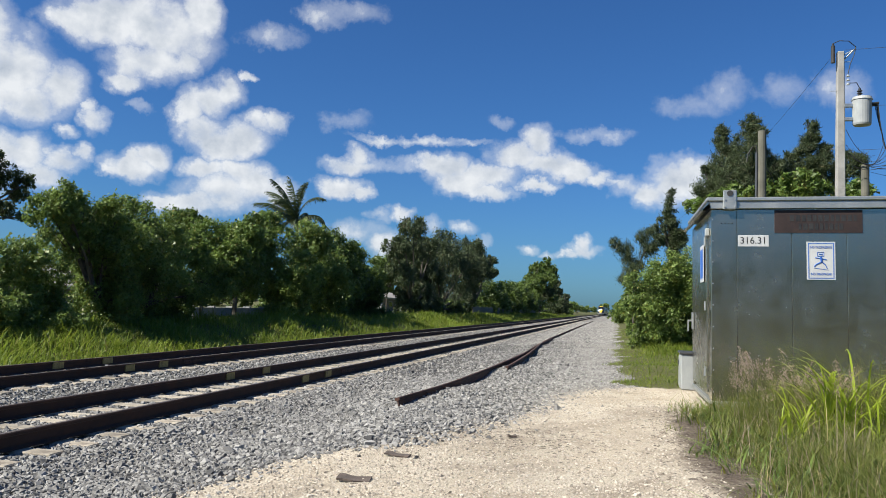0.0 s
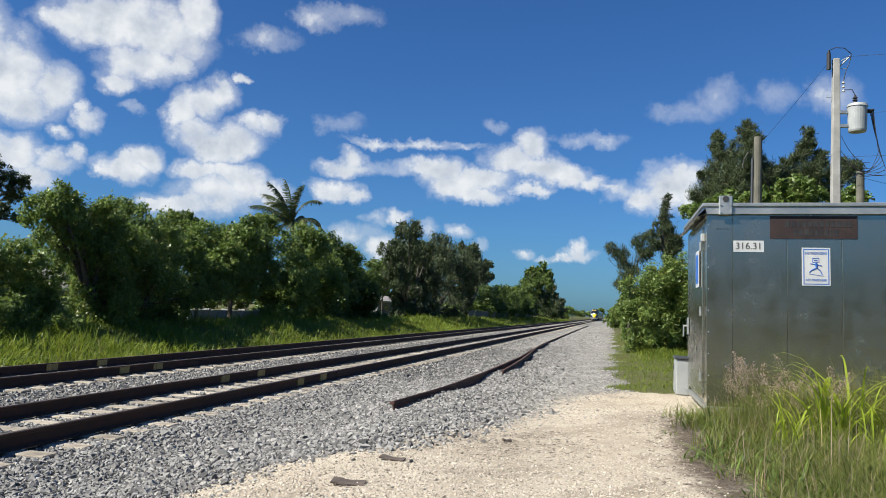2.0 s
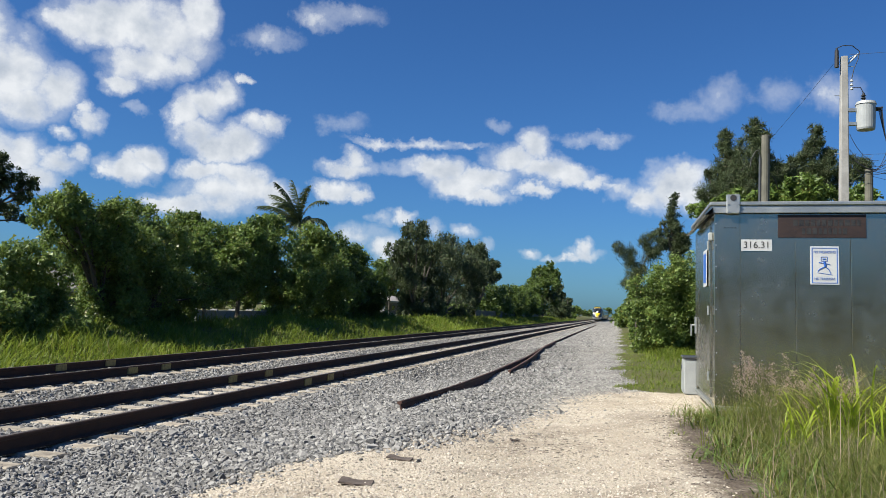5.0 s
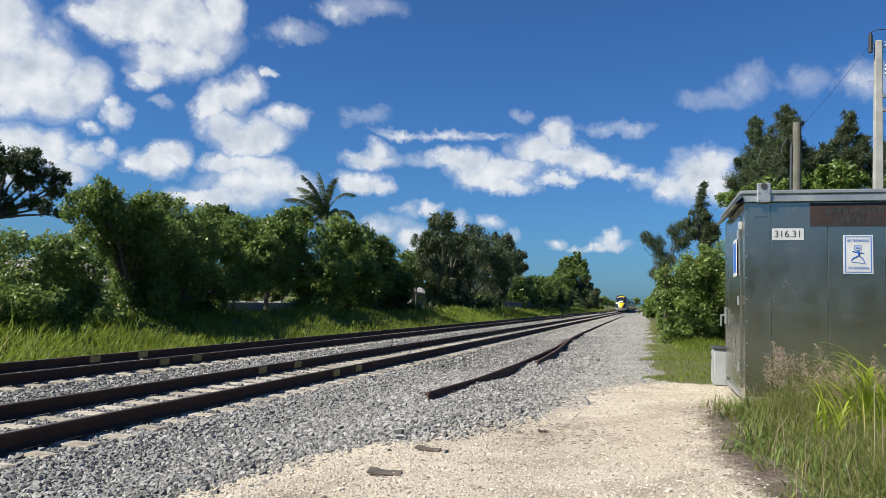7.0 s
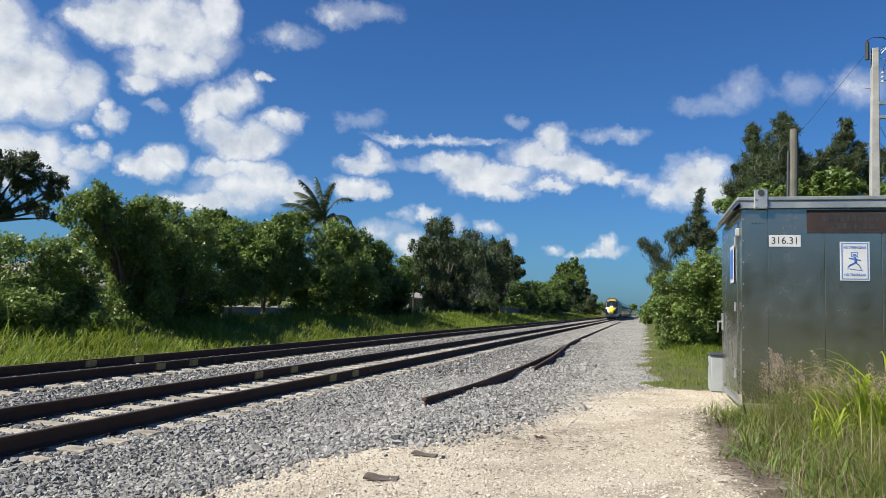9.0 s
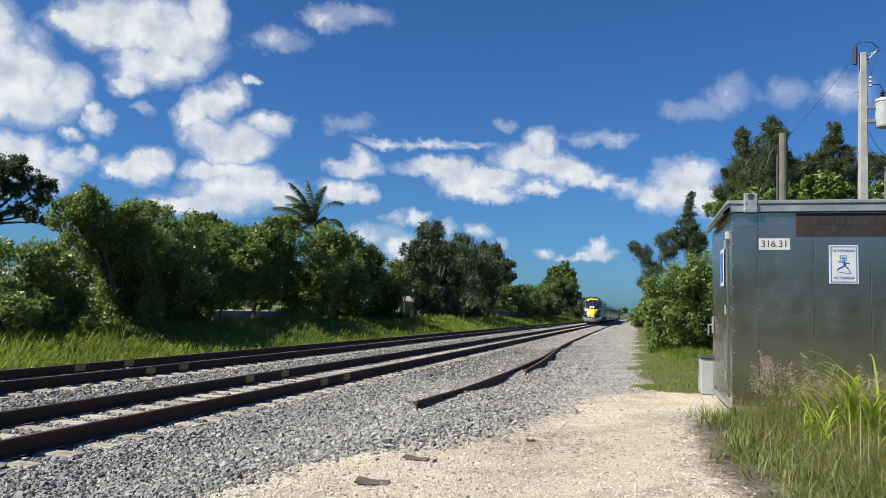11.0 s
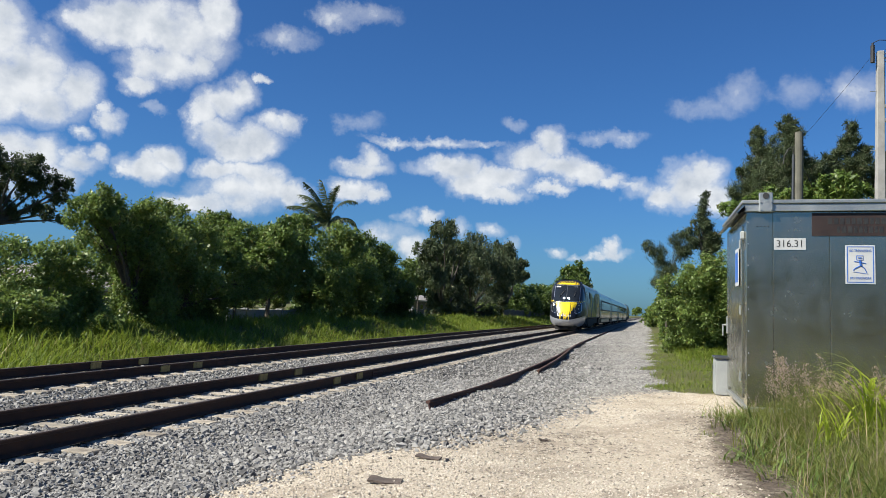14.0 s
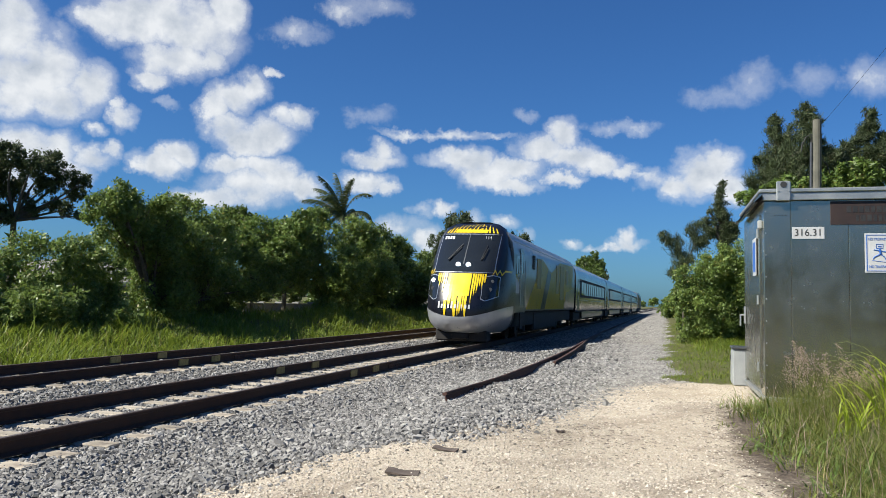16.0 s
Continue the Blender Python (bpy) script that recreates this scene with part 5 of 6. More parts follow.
casuarina_tree("dark casuarina with feathery upright tips", [(5.3, 43.0, 11.4, 0.43), (5.4, 43.0, 10.7, 0.61), (5.2, 43.0, 9.5, 0.85), (4.8, 43.0, 8.6, 0.85), (4.4, 43.0, 9.5, 0.24)])
casuarina_tree("broad casuarina with several feathery tips", [(9.9, 44.0, 12.0, 0.35), (9.9, 44.0, 11.2, 0.54), (9.8, 44.0, 10.1, 0.82), (8.9, 44.0, 9.2, 1.26), (10.6, 44.0, 10.6, 0.45), (10.6, 44.0, 9.4, 0.95), (8.8, 44.0, 10.4, 0.25), (8.1, 44.0, 9.4, 0.94), (11.7, 44.0, 9.7, 0.83), (12.2, 44.0, 10.1, 0.38)])
casuarina_tree("slim casuarina leaning over the verge", [(2.3, 36.0, 7.2, 0.15), (2.2, 36.0, 6.8, 0.23), (2.2, 36.0, 6.3, 0.28), (2.3, 36.0, 5.8, 0.35), (2.4, 36.0, 5.3, 0.40), (2.5, 36.0, 4.7, 0.50), (2.0, 36.0, 5.6, 0.20), (1.8, 36.0, 6.0, 0.13), (1.6, 36.0, 5.6, 0.18), (1.8, 36.0, 5.1, 0.30), (2.7, 36.0, 5.2, 0.30)])
sparse_tree("thin wispy sapling with sparse grey-green twigs", [(-0.1, 33.0, 4.6, 0.23), (0.3, 33.0, 4.3, 0.32), (0.6, 33.0, 3.7, 0.41), (1.0, 33.0, 4.9, 0.27), (1.2, 33.0, 4.4, 0.37), (0.4, 33.0, 3.2, 0.32), (1.3, 33.0, 5.1, 0.18)])


def build_palm(x, y, crown_z, size):
    foot = float(height(x, y))
    palm = thing("coconut_palm", "coconut palm with wind-blown fronds above the trees", "palm tree", (x, y, foot))
    bm = bmesh.new()
    last = Vector((0.5, 0, -0.2))
    for k in range(1, 13):
        at = Vector((0.5 - 0.5 * (k / 12) ** 1.5, 0, (crown_z - foot) * k / 12))
        rod(bm, last, at, 0.17 - 0.005 * k, 0.19 - 0.006 * k, 10)
        last = at
    part("trunk", bm, M_PALMBARK, palm)
    rng = np.random.default_rng(11)
    # fronds: sideways, in depth, rise, bend, length; the wind blows them towards -x
    for to_x, to_y, rise, bend, long in (
            (-1, 0.15, 24, 38, 0.92), (-1, -0.5, 38, 40, 0.85), (-1, 0.5, 50, 45, 0.9), (-1, 0.1, 60, 42, 0.88), (-1, -0.7, 70, 30, 0.9), (-0.6, 0.5, 80, 25, 0.92), (0.3, 0.6, 84, 30, 0.82), (0.6, -0.5, 80, 45, 0.8),
            (0.8, 0.4, 74, 75, 0.78), (1, 0.2, 30, 85, 0.66), (1, -0.5, 14, 80, 0.6), (-1, 0.6, 4, 45, 0.62), (-0.5, -1, 30, 85, 0.6), (0.2, 1, 40, 80, 0.7), (-0.2, -1, 62, 80, 0.7), (0.5, -1, 8, 70, 0.55)):
        reach = size * long
        e = radians(rise)
        flat = np.array([to_x, to_y, 0.0])
        flat /= np.linalg.norm(flat)
        spine, pitch = [np.array([0, 0, crown_z - foot])], e
        for j in range(14):
            pitch -= radians(bend) / 10 * (j / 7)
            flat = unit(flat + np.array([-0.02, 0, 0]))
            spine.append(spine[-1] + (flat * math.cos(pitch) + np.array([0, 0, math.sin(pitch)])) * reach / 14)
        spine = np.array(spine)
        along = unit(np.gradient(spine, axis=0))
        verts, faces = [], []
        for j in range(len(spine) * 6):
            f = j / (len(spine) * 6 - 1) * (len(spine) - 1.001)
            i = int(f)
            p = spine[i] + (spine[i + 1] - spine[i]) * (f - i)
            d = along[i]
            side = np.cross(d, [0, 0, 1])
            side /= max(np.linalg.norm(side), 1e-6)
            leafy = 0.74 * (math.sin(math.pi * min(1, 0.12 + 0.9 * f / len(spine))) ** 0.6) * rng.uniform(0.85, 1.1)
            for s in (-1, 1):
                tip = p + (side * s * 0.5 + d * 0.6 + np.array([-0.3, 0, -0.62])) * leafy + rng.normal(0, 0.06, 3)
                b = len(verts)
                w = d * 0.017
                mid = p + (tip - p) * 0.5 + np.array([0, 0, 0.05])
                verts += [p - w, p + w, mid + w * 1.2, mid - w * 1.2, tip]
                faces += [(b, b + 1, b + 2, b + 3), (b + 3, b + 2, b + 4, b + 4)]
        faces = [f if f[3] != f[2] else (f[0], f[1], f[2]) for f in faces]
        me = bpy.data.meshes.new("frond")
        me.from_pydata([tuple(v) for v in verts], [], faces)
        frond = link("frond", me, M_PALMLEAF, palm)
        bm = bmesh.new()
        for j in range(len(spine) - 1):
            rod(bm, spine[j], spine[j + 1], 0.035 * (1 - j / 16), 0.035 * (1 - (j + 1) / 16), 5)
        part("midrib", bm, M_PALMLEAF, frond)


build_palm(-21.0, 48.3, 7.05, 3.6)


def blades(name, xy, tall, wide, lean, material, label, bend=0.5, base=None):
    """Curved grass blades of three sections each."""
    n = len(xy)
    z = height(xy[:, 0], xy[:, 1]) - 0.02
    foot = np.stack([xy[:, 0], xy[:, 1], z], -1)
    turn = RNG.uniform(0, 2 * np.pi, n)
    way = np.stack([np.cos(turn), np.sin(turn), 0 * turn], -1)
    across = np.stack([-np.sin(turn), np.cos(turn), 0 * turn], -1)
    high = tall * np.exp(RNG.normal(0, 0.3, n)) if np.isscalar(tall) else tall
    out = high * np.abs(RNG.normal(lean, lean * 0.6, n))
    w = wide * np.exp(RNG.normal(0, 0.25, n))
    verts = []
    for k, half in ((0.0, 1.0), (0.45, 0.9), (0.8, 0.6)):
        p = foot + way * (out * k ** 2)[:, None] + np.array([0, 0, 1.0]) * (high * (k - bend * 0.35 * k ** 3))[:, None]
        verts += [p - across * (w * half / 2)[:, None], p + across * (w * half / 2)[:, None]]
    tip = foot + way * out[:, None] + np.array([0, 0, 1.0]) * (high * (1 - bend * 0.35))[:, None]
    verts.append(tip)
    verts.append(tip + across * 0.001)
    v = np.stack(verts, 1)
    b = (np.arange(n) * 8)[:, None]
    faces = np.concatenate([b + np.array([[0, 1, 3, 2]]), b + np.array([[2, 3, 5, 4]]), b + np.array([[4, 5, 7, 6]])])
    return tagged(bulk(name, v, faces, material), label, "grass", kind="stuff")


def patchy(x, y, scale=0.5):
    return 0.5 + 0.25 * np.sin(x * 2.1 * scale + 1.3 * np.sin(y * scale)) + 0.25 * np.sin(y * 1.7 * scale + np.sin(x * 1.1 * scale))


bank = spots(38000, -17.5, -12.5, 13.0, 70.0, lambda x, y: (turf(x, y) > RNG.uniform(0.2, 0.6, len(x))) & (RNG.uniform(size=len(x)) < 0.45 + 0.6 * patchy(x, y)))
blades("bank_grass", bank, (0.15 + 0.30 * patchy(bank[:, 0], bank[:, 1], 0.8)) * np.exp(RNG.normal(0, 0.3, len(bank))), 0.024, 0.6, M_GRASS, "tall bright green grass on the bank")
blades("bank_grass", spots(16000, -17.5, -12.6, 55.0, 260.0), 0.36, 0.065, 0.6, M_GRASS, "green grass further along the bank")
verge = spots(26000, -0.4, 5.0, 15.2, 70.0, lambda x, y: turf(x, y) > RNG.uniform(0.25, 0.9, len(x)))
blades("verge_grass", verge, 0.075 * np.exp(RNG.normal(0, 0.35, len(verge))) + 0.50 * smooth(0.5, 1.7, verge[:, 0]) * smooth(22, 32, verge[:, 1]), 0.012, 0.7, M_GRASS, "short green grass on the verge")
clump = spots(34000, 0.7, 4.6, 4.6, 12.1, lambda x, y: smooth(0.70, 1.5, x - 0.10 * np.clip(8 - y, 0, 3) + 0.16 * np.sin(y * 2.4) + 0.10 * np.sin(y * 6.1)) > RNG.uniform(0.05, 1.0, len(x)))
blades("tall_grass", clump, (0.10 + 0.24 * smooth(0.9, 2.4, clump[:, 0] - 0.08 * (clump[:, 1] - 8))) * np.exp(RNG.normal(0, 0.25, len(clump))) * (1 + 1.1 * smooth(9.2, 10.6, clump[:, 1])), 0.0055, 0.85, M_GRASSDRY, "thin yellow-green grass growing before the bungalow")


weeds = clump[::3] + RNG.normal(0, 0.05, (len(clump[::3]), 2))
blades("dry_stalks", weeds[::8], 0.36 * np.exp(RNG.normal(0, 0.3, len(weeds[::8]))), 0.0035, 0.35, M_SEED, "thin dry stalks standing among the grass", bend=0.2)
leafy = weeds[1::2]
blades("weeds", leafy, 0.16 * np.exp(RNG.normal(0, 0.35, len(leafy))), 0.016, 1.1, M_LEAF, "small dark weeds between the grass stalks")


def build_tuft(x, y, count, tall, label, seed):
    """A clump of broad arching blades."""
    rng = np.random.default_rng(seed)
    tuft = thing("grass_clump", label, "grass", (x, y, float(height(x, y)) - 0.02), "clumps before the bungalow")
    for _ in range(count):
        a = rng.uniform(0, 2 * np.pi)
        way, across = np.array([np.cos(a), np.sin(a), 0]), np.array([-np.sin(a), np.cos(a), 0])
        root = np.array([*rng.normal(0, 0.09, 2), 0.0])
        high, out, w = tall * rng.uniform(0.5, 1.1), tall * rng.uniform(0.12, 0.75), rng.uniform(0.012, 0.030) * min(1.5, max(tall, 0.5))
        verts, faces = [], []
        for j in range(8):
            k = j / 7
            p = root + way * out * k ** 1.8 + np.array([0, 0, high * (k - 0.42 * k ** 3.2)])
            half = w * (0.7 + 0.6 * k - 1.25 * k * k) / 1.0 * 0.6 + 0.0006
            lift = np.array([0, 0, 0.15 * half])
            verts += [p - across * half + lift, p, p + across * half + lift]
        for j in range(7):
            b = 3 * j
            faces += [(b, b + 1, b + 4, b + 3), (b + 1, b + 2, b + 5, b + 4)]
        bulk("blade", verts, faces, M_BLADE if tall > 0.5 else M_GRASSDRY, tuft, smooth=True)


for k, (x, y, n, tall) in enumerate(((2.05, 9.5, 16, 1.05), (2.45, 9.9, 26, 1.6), (2.62, 9.7, 18, 1.75), (1.78, 9.1, 14, 0.8), (3.1, 10.0, 24, 1.3), (2.75, 8.9, 16, 0.95), (3.35, 9.4, 26, 1.45), (3.7, 9.9, 24, 1.4), (2.3, 9.0, 12, 0.7),
                                     (1.28, 9.6, 54, 0.49), (1.12, 9.2, 44, 0.42), (1.38, 9.0, 38, 0.42), (0.72, 10.0, 14, 0.16), (1.15, 8.3, 16, 0.24))):
    build_tuft(x, y, n, tall, "clump of broad bright green arching grass blades", 20 + k)


def build_seed_grass(x, y, tall, seed):
    rng = np.random.default_rng(seed)
    stem = thing("seed_grass", "thin grass stalk with a pale pinkish seed head", "grass", (x, y, float(height(x, y)) - 0.02), "flowering grasses")
    lean = rng.normal(0, 0.10, 2)
    bm = bmesh.new()
    pts = [Vector((lean[0] * k * k * tall * 2, lean[1] * k * k * tall * 2, tall * k)) for k in (0, 0.35, 0.7, 1.0)]
    for a, b in zip(pts, pts[1:]):
        rod(bm, a, b, 0.0022, 0.0016, 4)
    part("stalk", bm, M_GRASSDRY, stem)
    n = 110
    k = rng.uniform(0.72, 1.0, n)
    at = np.stack([lean[0] * k * k * tall * 2, lean[1] * k * k * tall * 2, tall * k], -1) + rng.normal(0, 1, (n, 3)) * (0.05 * (1.05 - k) / 0.3 + 0.006)[:, None] * np.array([1, 1, 0.4])
    along = unit(rng.normal(0, 0.5, (n, 3)) + np.array([0, 0, 0.8]))
    across = unit(np.cross(along, rng.normal(size=(n, 3))))
    size = rng.uniform(0.012, 0.028, n)
    verts, faces = leaf_quads(at, along, across, size, size * 0.4)
    bulk("seed_head", verts, faces, M_SEED, stem)


for k in range(34):
    build_seed_grass(float(RNG.uniform(1.5, 2.55)), float(RNG.uniform(9.4, 11.6)), float(RNG.uniform(0.6, 1.05)), 60 + k)


def scatter_twigs(count):
    """Dead stalks and twigs on the path, thick along the grass and in one worn spot."""
    a = np.stack([RNG.normal(1.05, 0.28, count), RNG.uniform(5.0, 11.5, count)], -1)
    a[:, 0] += 0.10 * np.clip(8 - a[:, 1], 0, 3)
    b = np.stack([RNG.normal(-1.0, 0.45, count // 8), RNG.normal(9.0, 0.5, count // 8)], -1)
    c = np.stack([RNG.uniform(-3.5, 1.0, count // 20), RNG.uniform(5.0, 15.0, count // 20)], -1)
    xy = np.concatenate([a, b, c])
    n = len(xy)
    turn, long, w = RNG.uniform(0, np.pi, n), RNG.uniform(0.015, 0.08, n), RNG.uniform(0.0012, 0.003, n)
    d = np.stack([np.cos(turn), np.sin(turn), RNG.normal(0, 0.08, n)], -1) * long[:, None] / 2
    s = np.stack([-np.sin(turn), np.cos(turn), 0 * turn], -1) * w[:, None]
    p = np.stack([xy[:, 0], xy[:, 1], height(xy[:, 0], xy[:, 1]) + 0.012], -1)
    up = np.array([0, 0, 1.0]) * w[:, None] * 1.6
    verts = np.stack([p - d - s, p + d - s, p + d + up, p - d + up, p - d + s, p + d + s], 1)
    base = (np.arange(n) * 6)[:, None]
    faces = np.concatenate([base + np.array([[0, 1, 2, 3]]), base + np.array([[3, 2, 5, 4]])])
    tagged(bulk("dead_twigs", verts, faces, M_DEBRIS), "dry brown twigs and stalks littering the path", "twigs", kind="stuff")


scatter_twigs(2600)

# ---- the train ----
NOSE_Y, SPEED, SLOWING = 26.45, 20.84, 0.036
# heights of the nose: how far back the front lies on the centre line, half the width, and how square the plan is
NOSE = [(0.55, 0.62, 1.05, 2.6), (0.68, 0.30, 1.28, 2.6), (0.85, 0.12, 1.42, 2.6), (1.05, 0.03, 1.50, 2.6), (1.35, 0.0, 1.55, 2.6), (1.7, 0.10, 1.57, 2.7), (2.2, 0.36, 1.57, 2.8), (2.75, 0.70, 1.55, 2.9),
        (3.2, 1.02, 1.50, 3.0), (3.7, 1.42, 1.42, 3.0), (4.2, 1.86, 1.30, 3.0), (4.5, 2.25, 1.14, 2.8), (4.68, 2.75, 0.85, 2.5), (4.76, 3.2, 0.45, 2.3)]
BACK = 2.9


def nose_at(z):
    hs = [n[0] for n in NOSE]
    return tuple(float(np.interp(z, hs, [n[k] for n in NOSE])) for k in (1, 2, 3))


def nose_y(x, z):
    """How far back the nose's skin lies at a width and height."""
    yf, w, p = nose_at(z)
    k = min(abs(x) / w, 0.999)
    return yf + (BACK - yf) * (1 - (1 - k ** p) ** (1 / p))


def skin(x0, x1, z0, z1, out, nx=6, nz=6, lower=None, upper=None):
    """A thin patch that lies on the nose between two widths and heights, given as numbers or as functions of the other."""
    bm = bmesh.new()
    rows_ = []
    for j in range(nz + 1):
        row = []
        for i in range(nx + 1):
            a, b = i / nx, j / nz
            x = x0 + (x1 - x0) * a
            lo = lower(x) if lower else z0
            hi = upper(x) if upper else z1
            z = lo + (hi - lo) * b
            row.append(bm.verts.new((x, nose_y(x, z) - out, z)))
        rows_.append(row)
    for r, s in zip(rows_, rows_[1:]):
        for i in range(nx):
            bm.faces.new((r[i], r[i + 1], s[i + 1], s[i]))
    return bm


def side_profile(w, floor, top):
    """Half of a coach's cross-section."""
    return [(w - 0.06, floor), (w, floor + 0.18), (w, top - 1.05), (w - 0.07, top - 0.62), (w - 0.28, top - 0.28), (w - 0.62, top - 0.09), (w - 1.05, top - 0.01), (0.0, top)]


def hull(name, y0, y1, w, floor, top, material, parent, label=""):
    half = side_profile(w, floor, top)
    ring = half + [(-x, z) for x, z in reversed(half[:-1])]
    bm = bmesh.new()
    a, b = ([bm.verts.new((x, y, z)) for x, z in ring] for y in (y0, y1))
    for i in range(len(ring)):
        j = (i + 1) % len(ring)
        bm.faces.new((a[i], a[j], b[j], b[i]))
    bm.faces.new(list(reversed(a)))
    bm.faces.new(b)
    bmesh.ops.recalc_face_normals(bm, faces=bm.faces)
    ob = part(name, bm, material, parent, label, True)
    ob.data.set_sharp_from_angle(angle=radians(40))
    return ob


def build_truck(parent, y):
    """A bogie: side frames, axle boxes, springs, wheels."""
    bm = bmesh.new()
    for s in (-1, 1):
        box(bm, (s * 1.02 - 0.06, y - 1.55, 0.62), (s * 1.02 + 0.06, y + 1.55, 0.86), 0.03)
        for k in (-1.05, 1.05):
            box(bm, (s * 1.05 - 0.12, y + k - 0.2, 0.45), (s * 1.05 + 0.12, y + k + 0.2, 0.78), 0.03)
            rod(bm, (s * 1.08, y + k * 0.55, 0.55), (s * 1.08, y + k * 0.55, 0.95), 0.10, sides=8)
    box(bm, (-1.0, y - 0.3, 0.6), (1.0, y + 0.3, 0.95), 0.03)
    truck = part("bogie", bm, M_DARK, parent)
    for k in (-1.05, 1.05):
        for s in (-1, 1):
            w = rod(bmesh.new(), (s * 0.685, y + k, 0.655), (s * 0.815, y + k, 0.655), 0.46, sides=24)
            part("wheel", w, M_OLDRAIL, truck)


def build_locomotive(name, label):
    loco = thing(name, label, "locomotive")
    # nose shell
    bm = bmesh.new()
    rings = []
    for z, yf, w, p in NOSE:
        ring = []
        for k in range(33):
            a = radians(-90 + 180 * k / 32)
            s, c = math.sin(a), abs(math.cos(a))
            x = w * math.copysign(abs(s) ** (2 / p), s)
            ring.append(bm.verts.new((x, yf + (BACK - yf) * (1 - c ** (2 / p)), z)))
        rings.append(ring)
    for r, s in zip(rings, rings[1:]):
        for i in range(32):
            bm.faces.new((r[i], r[i + 1], s[i + 1], s[i]))
    bm.faces.new(rings[-1])
    bmesh.ops.recalc_face_normals(bm, faces=bm.faces)
    part("nose", bm, M_NAVY, loco, "glossy dark navy nose", True)
    # silver chin that rises towards the sides
    chin = bmesh.new()
    grid = []
    for j in range(9):
        row = []
        for i in range(61):
            f = math.sin(radians(-90 + 3 * i))
            lo, hi = 0.56, 1.13 + 0.42 * abs(f) ** 2.2
            z = lo + (hi - lo) * j / 8
            x = f * nose_at(z)[1] * 0.998
            row.append(chin.verts.new((x * 1.012, nose_y(x, z) - 0.03, z)))
        grid.append(row)
    for r, s in zip(grid, grid[1:]):
        for i in range(60):
            chin.faces.new((r[i], r[i + 1], s[i + 1], s[i]))
    part("chin", chin, M_SILVER, loco, "silver-painted lower nose", True)
    block("pilot", (-0.95, 0.80, 0.24), (0.95, 1.5, 0.64), M_DARK, loco, 0.05)
    block("coupler_cover", (-0.3, 0.62, 0.32), (0.3, 0.9, 0.58), M_DARK, loco, 0.04)
    # windscreen, its frame, wipers, lamps
    frame_ = skin(-1.14, 1.14, 2.72, 4.22, 0.010, 16, 12)
    part("windscreen_frame", frame_, M_SILVER, loco, "thin pale windscreen surround", True)
    screen = part("windscreen", skin(-1.115, 1.115, 2.745, 4.195, 0.018, 16, 12), M_GLASS, loco, "dark two-part windscreen", True)
    part("centre_post", skin(-0.018, 0.018, 3.02, 4.19, 0.024, 1, 8), M_MIDGREY, screen)
    for s in (-1, 1):
        bm = bmesh.new()
        a = Vector((s * 0.12 - 0.5, nose_y(0.5, 3.18) - 0.07, 3.18))
        b = Vector((s * 0.12 - 0.05, nose_y(0.1, 3.80) - 0.07, 3.80)) if s < 0 else Vector((s * 0.75, nose_y(0.75, 3.75) - 0.05, 3.75))
        if s > 0:
            a = Vector((0.62, nose_y(0.62, 3.2) - 0.06, 3.2))
        rod(bm, a, b, 0.022, 0.014, 6)
        rod(bm, a + Vector((0.05, 0, 0.02)), a.lerp(b, 0.8) + Vector((0.07, 0, 0)), 0.016, sides=6)
        part("wiper", bm, M_BLACK, screen)
    for x in (-0.19, 0.19):
        y = nose_y(x, 3.0)
        part("lamp_bezel", rod(bmesh.new(), (x, y - 0.035, 3.0), (x, y + 0.05, 3.0), 0.11, sides=16), M_SILVER, screen)
        part("headlight", rod(bmesh.new(), (x, y - 0.05, 3.0), (x, y + 0.05, 3.0), 0.07, sides=16), M_LAMP, screen, "lit white headlight")
    words("running_number", "114", 0.17, (0.72, nose_y(0.8, 4.06) - 0.10, 4.06), M_WHITE, screen)
    for k in range(4):
        part("letter_bar", skin(-1.0 + 0.11 * k, -0.92 + 0.11 * k, 4.0, 4.12, 0.022, 1, 1), M_WHITE, screen)
    # lower lamps in dark almond recesses
    for s in (-1, 1):
        pod = skin(s * 1.06 - 0.24, s * 1.06 + 0.24, 0, 0, 0.008, 8, 8, lower=lambda x: 1.72 + 0.5 * abs(x * s - 0.95), upper=lambda x: 2.62 - 0.25 * abs(x * s - 1.1))
        pod = part("lamp_recess", pod, M_GLASS, loco, "dark glazed lamp recess")
        y = nose_y(s * 1.1, 2.42)
        part("ditch_light", rod(bmesh.new(), (s * 1.1, y - 0.05, 2.42), (s * 1.1, y + 0.05, 2.42), 0.06, sides=16), M_LAMP if s < 0 else M_MIDGREY, pod, "round ditch lamp")
        y = nose_y(s * 1.06, 2.12)
        part("marker_light", rod(bmesh.new(), (s * 1.06, y - 0.02, 2.12), (s * 1.06, y + 0.05, 2.12), 0.07, sides=12), M_MIDGREY, pod)
        edge = skin(s * 1.06 - 0.26, s * 1.06 + 0.26, 0, 0, 0.005, 8, 8, lower=lambda x: 1.69 + 0.5 * abs(x * s - 0.95), upper=lambda x: 2.65 - 0.25 * abs(x * s - 1.1))
        part("recess_rim", edge, M_SILVER, pod)
    # yellow panel that runs out in tapering drips
    rng = random.Random(5)

    def drip(x, w, low, high):
        """A stripe that narrows to a point."""
        bm = bmesh.new()
        rows_ = []
        for j in range(9):
            k = j / 8
            half = w / 2 * min(1.0, 0.12 + 2.2 * k)
            z = low + (high - low) * k
            rows_.append([bm.verts.new((x + q * half, nose_y(x + q * half, z) - 0.026, z)) for q in (-1, 1)])
        for r, q in zip(rows_, rows_[1:]):
            bm.faces.new((r[0], r[1], q[1], q[0]))
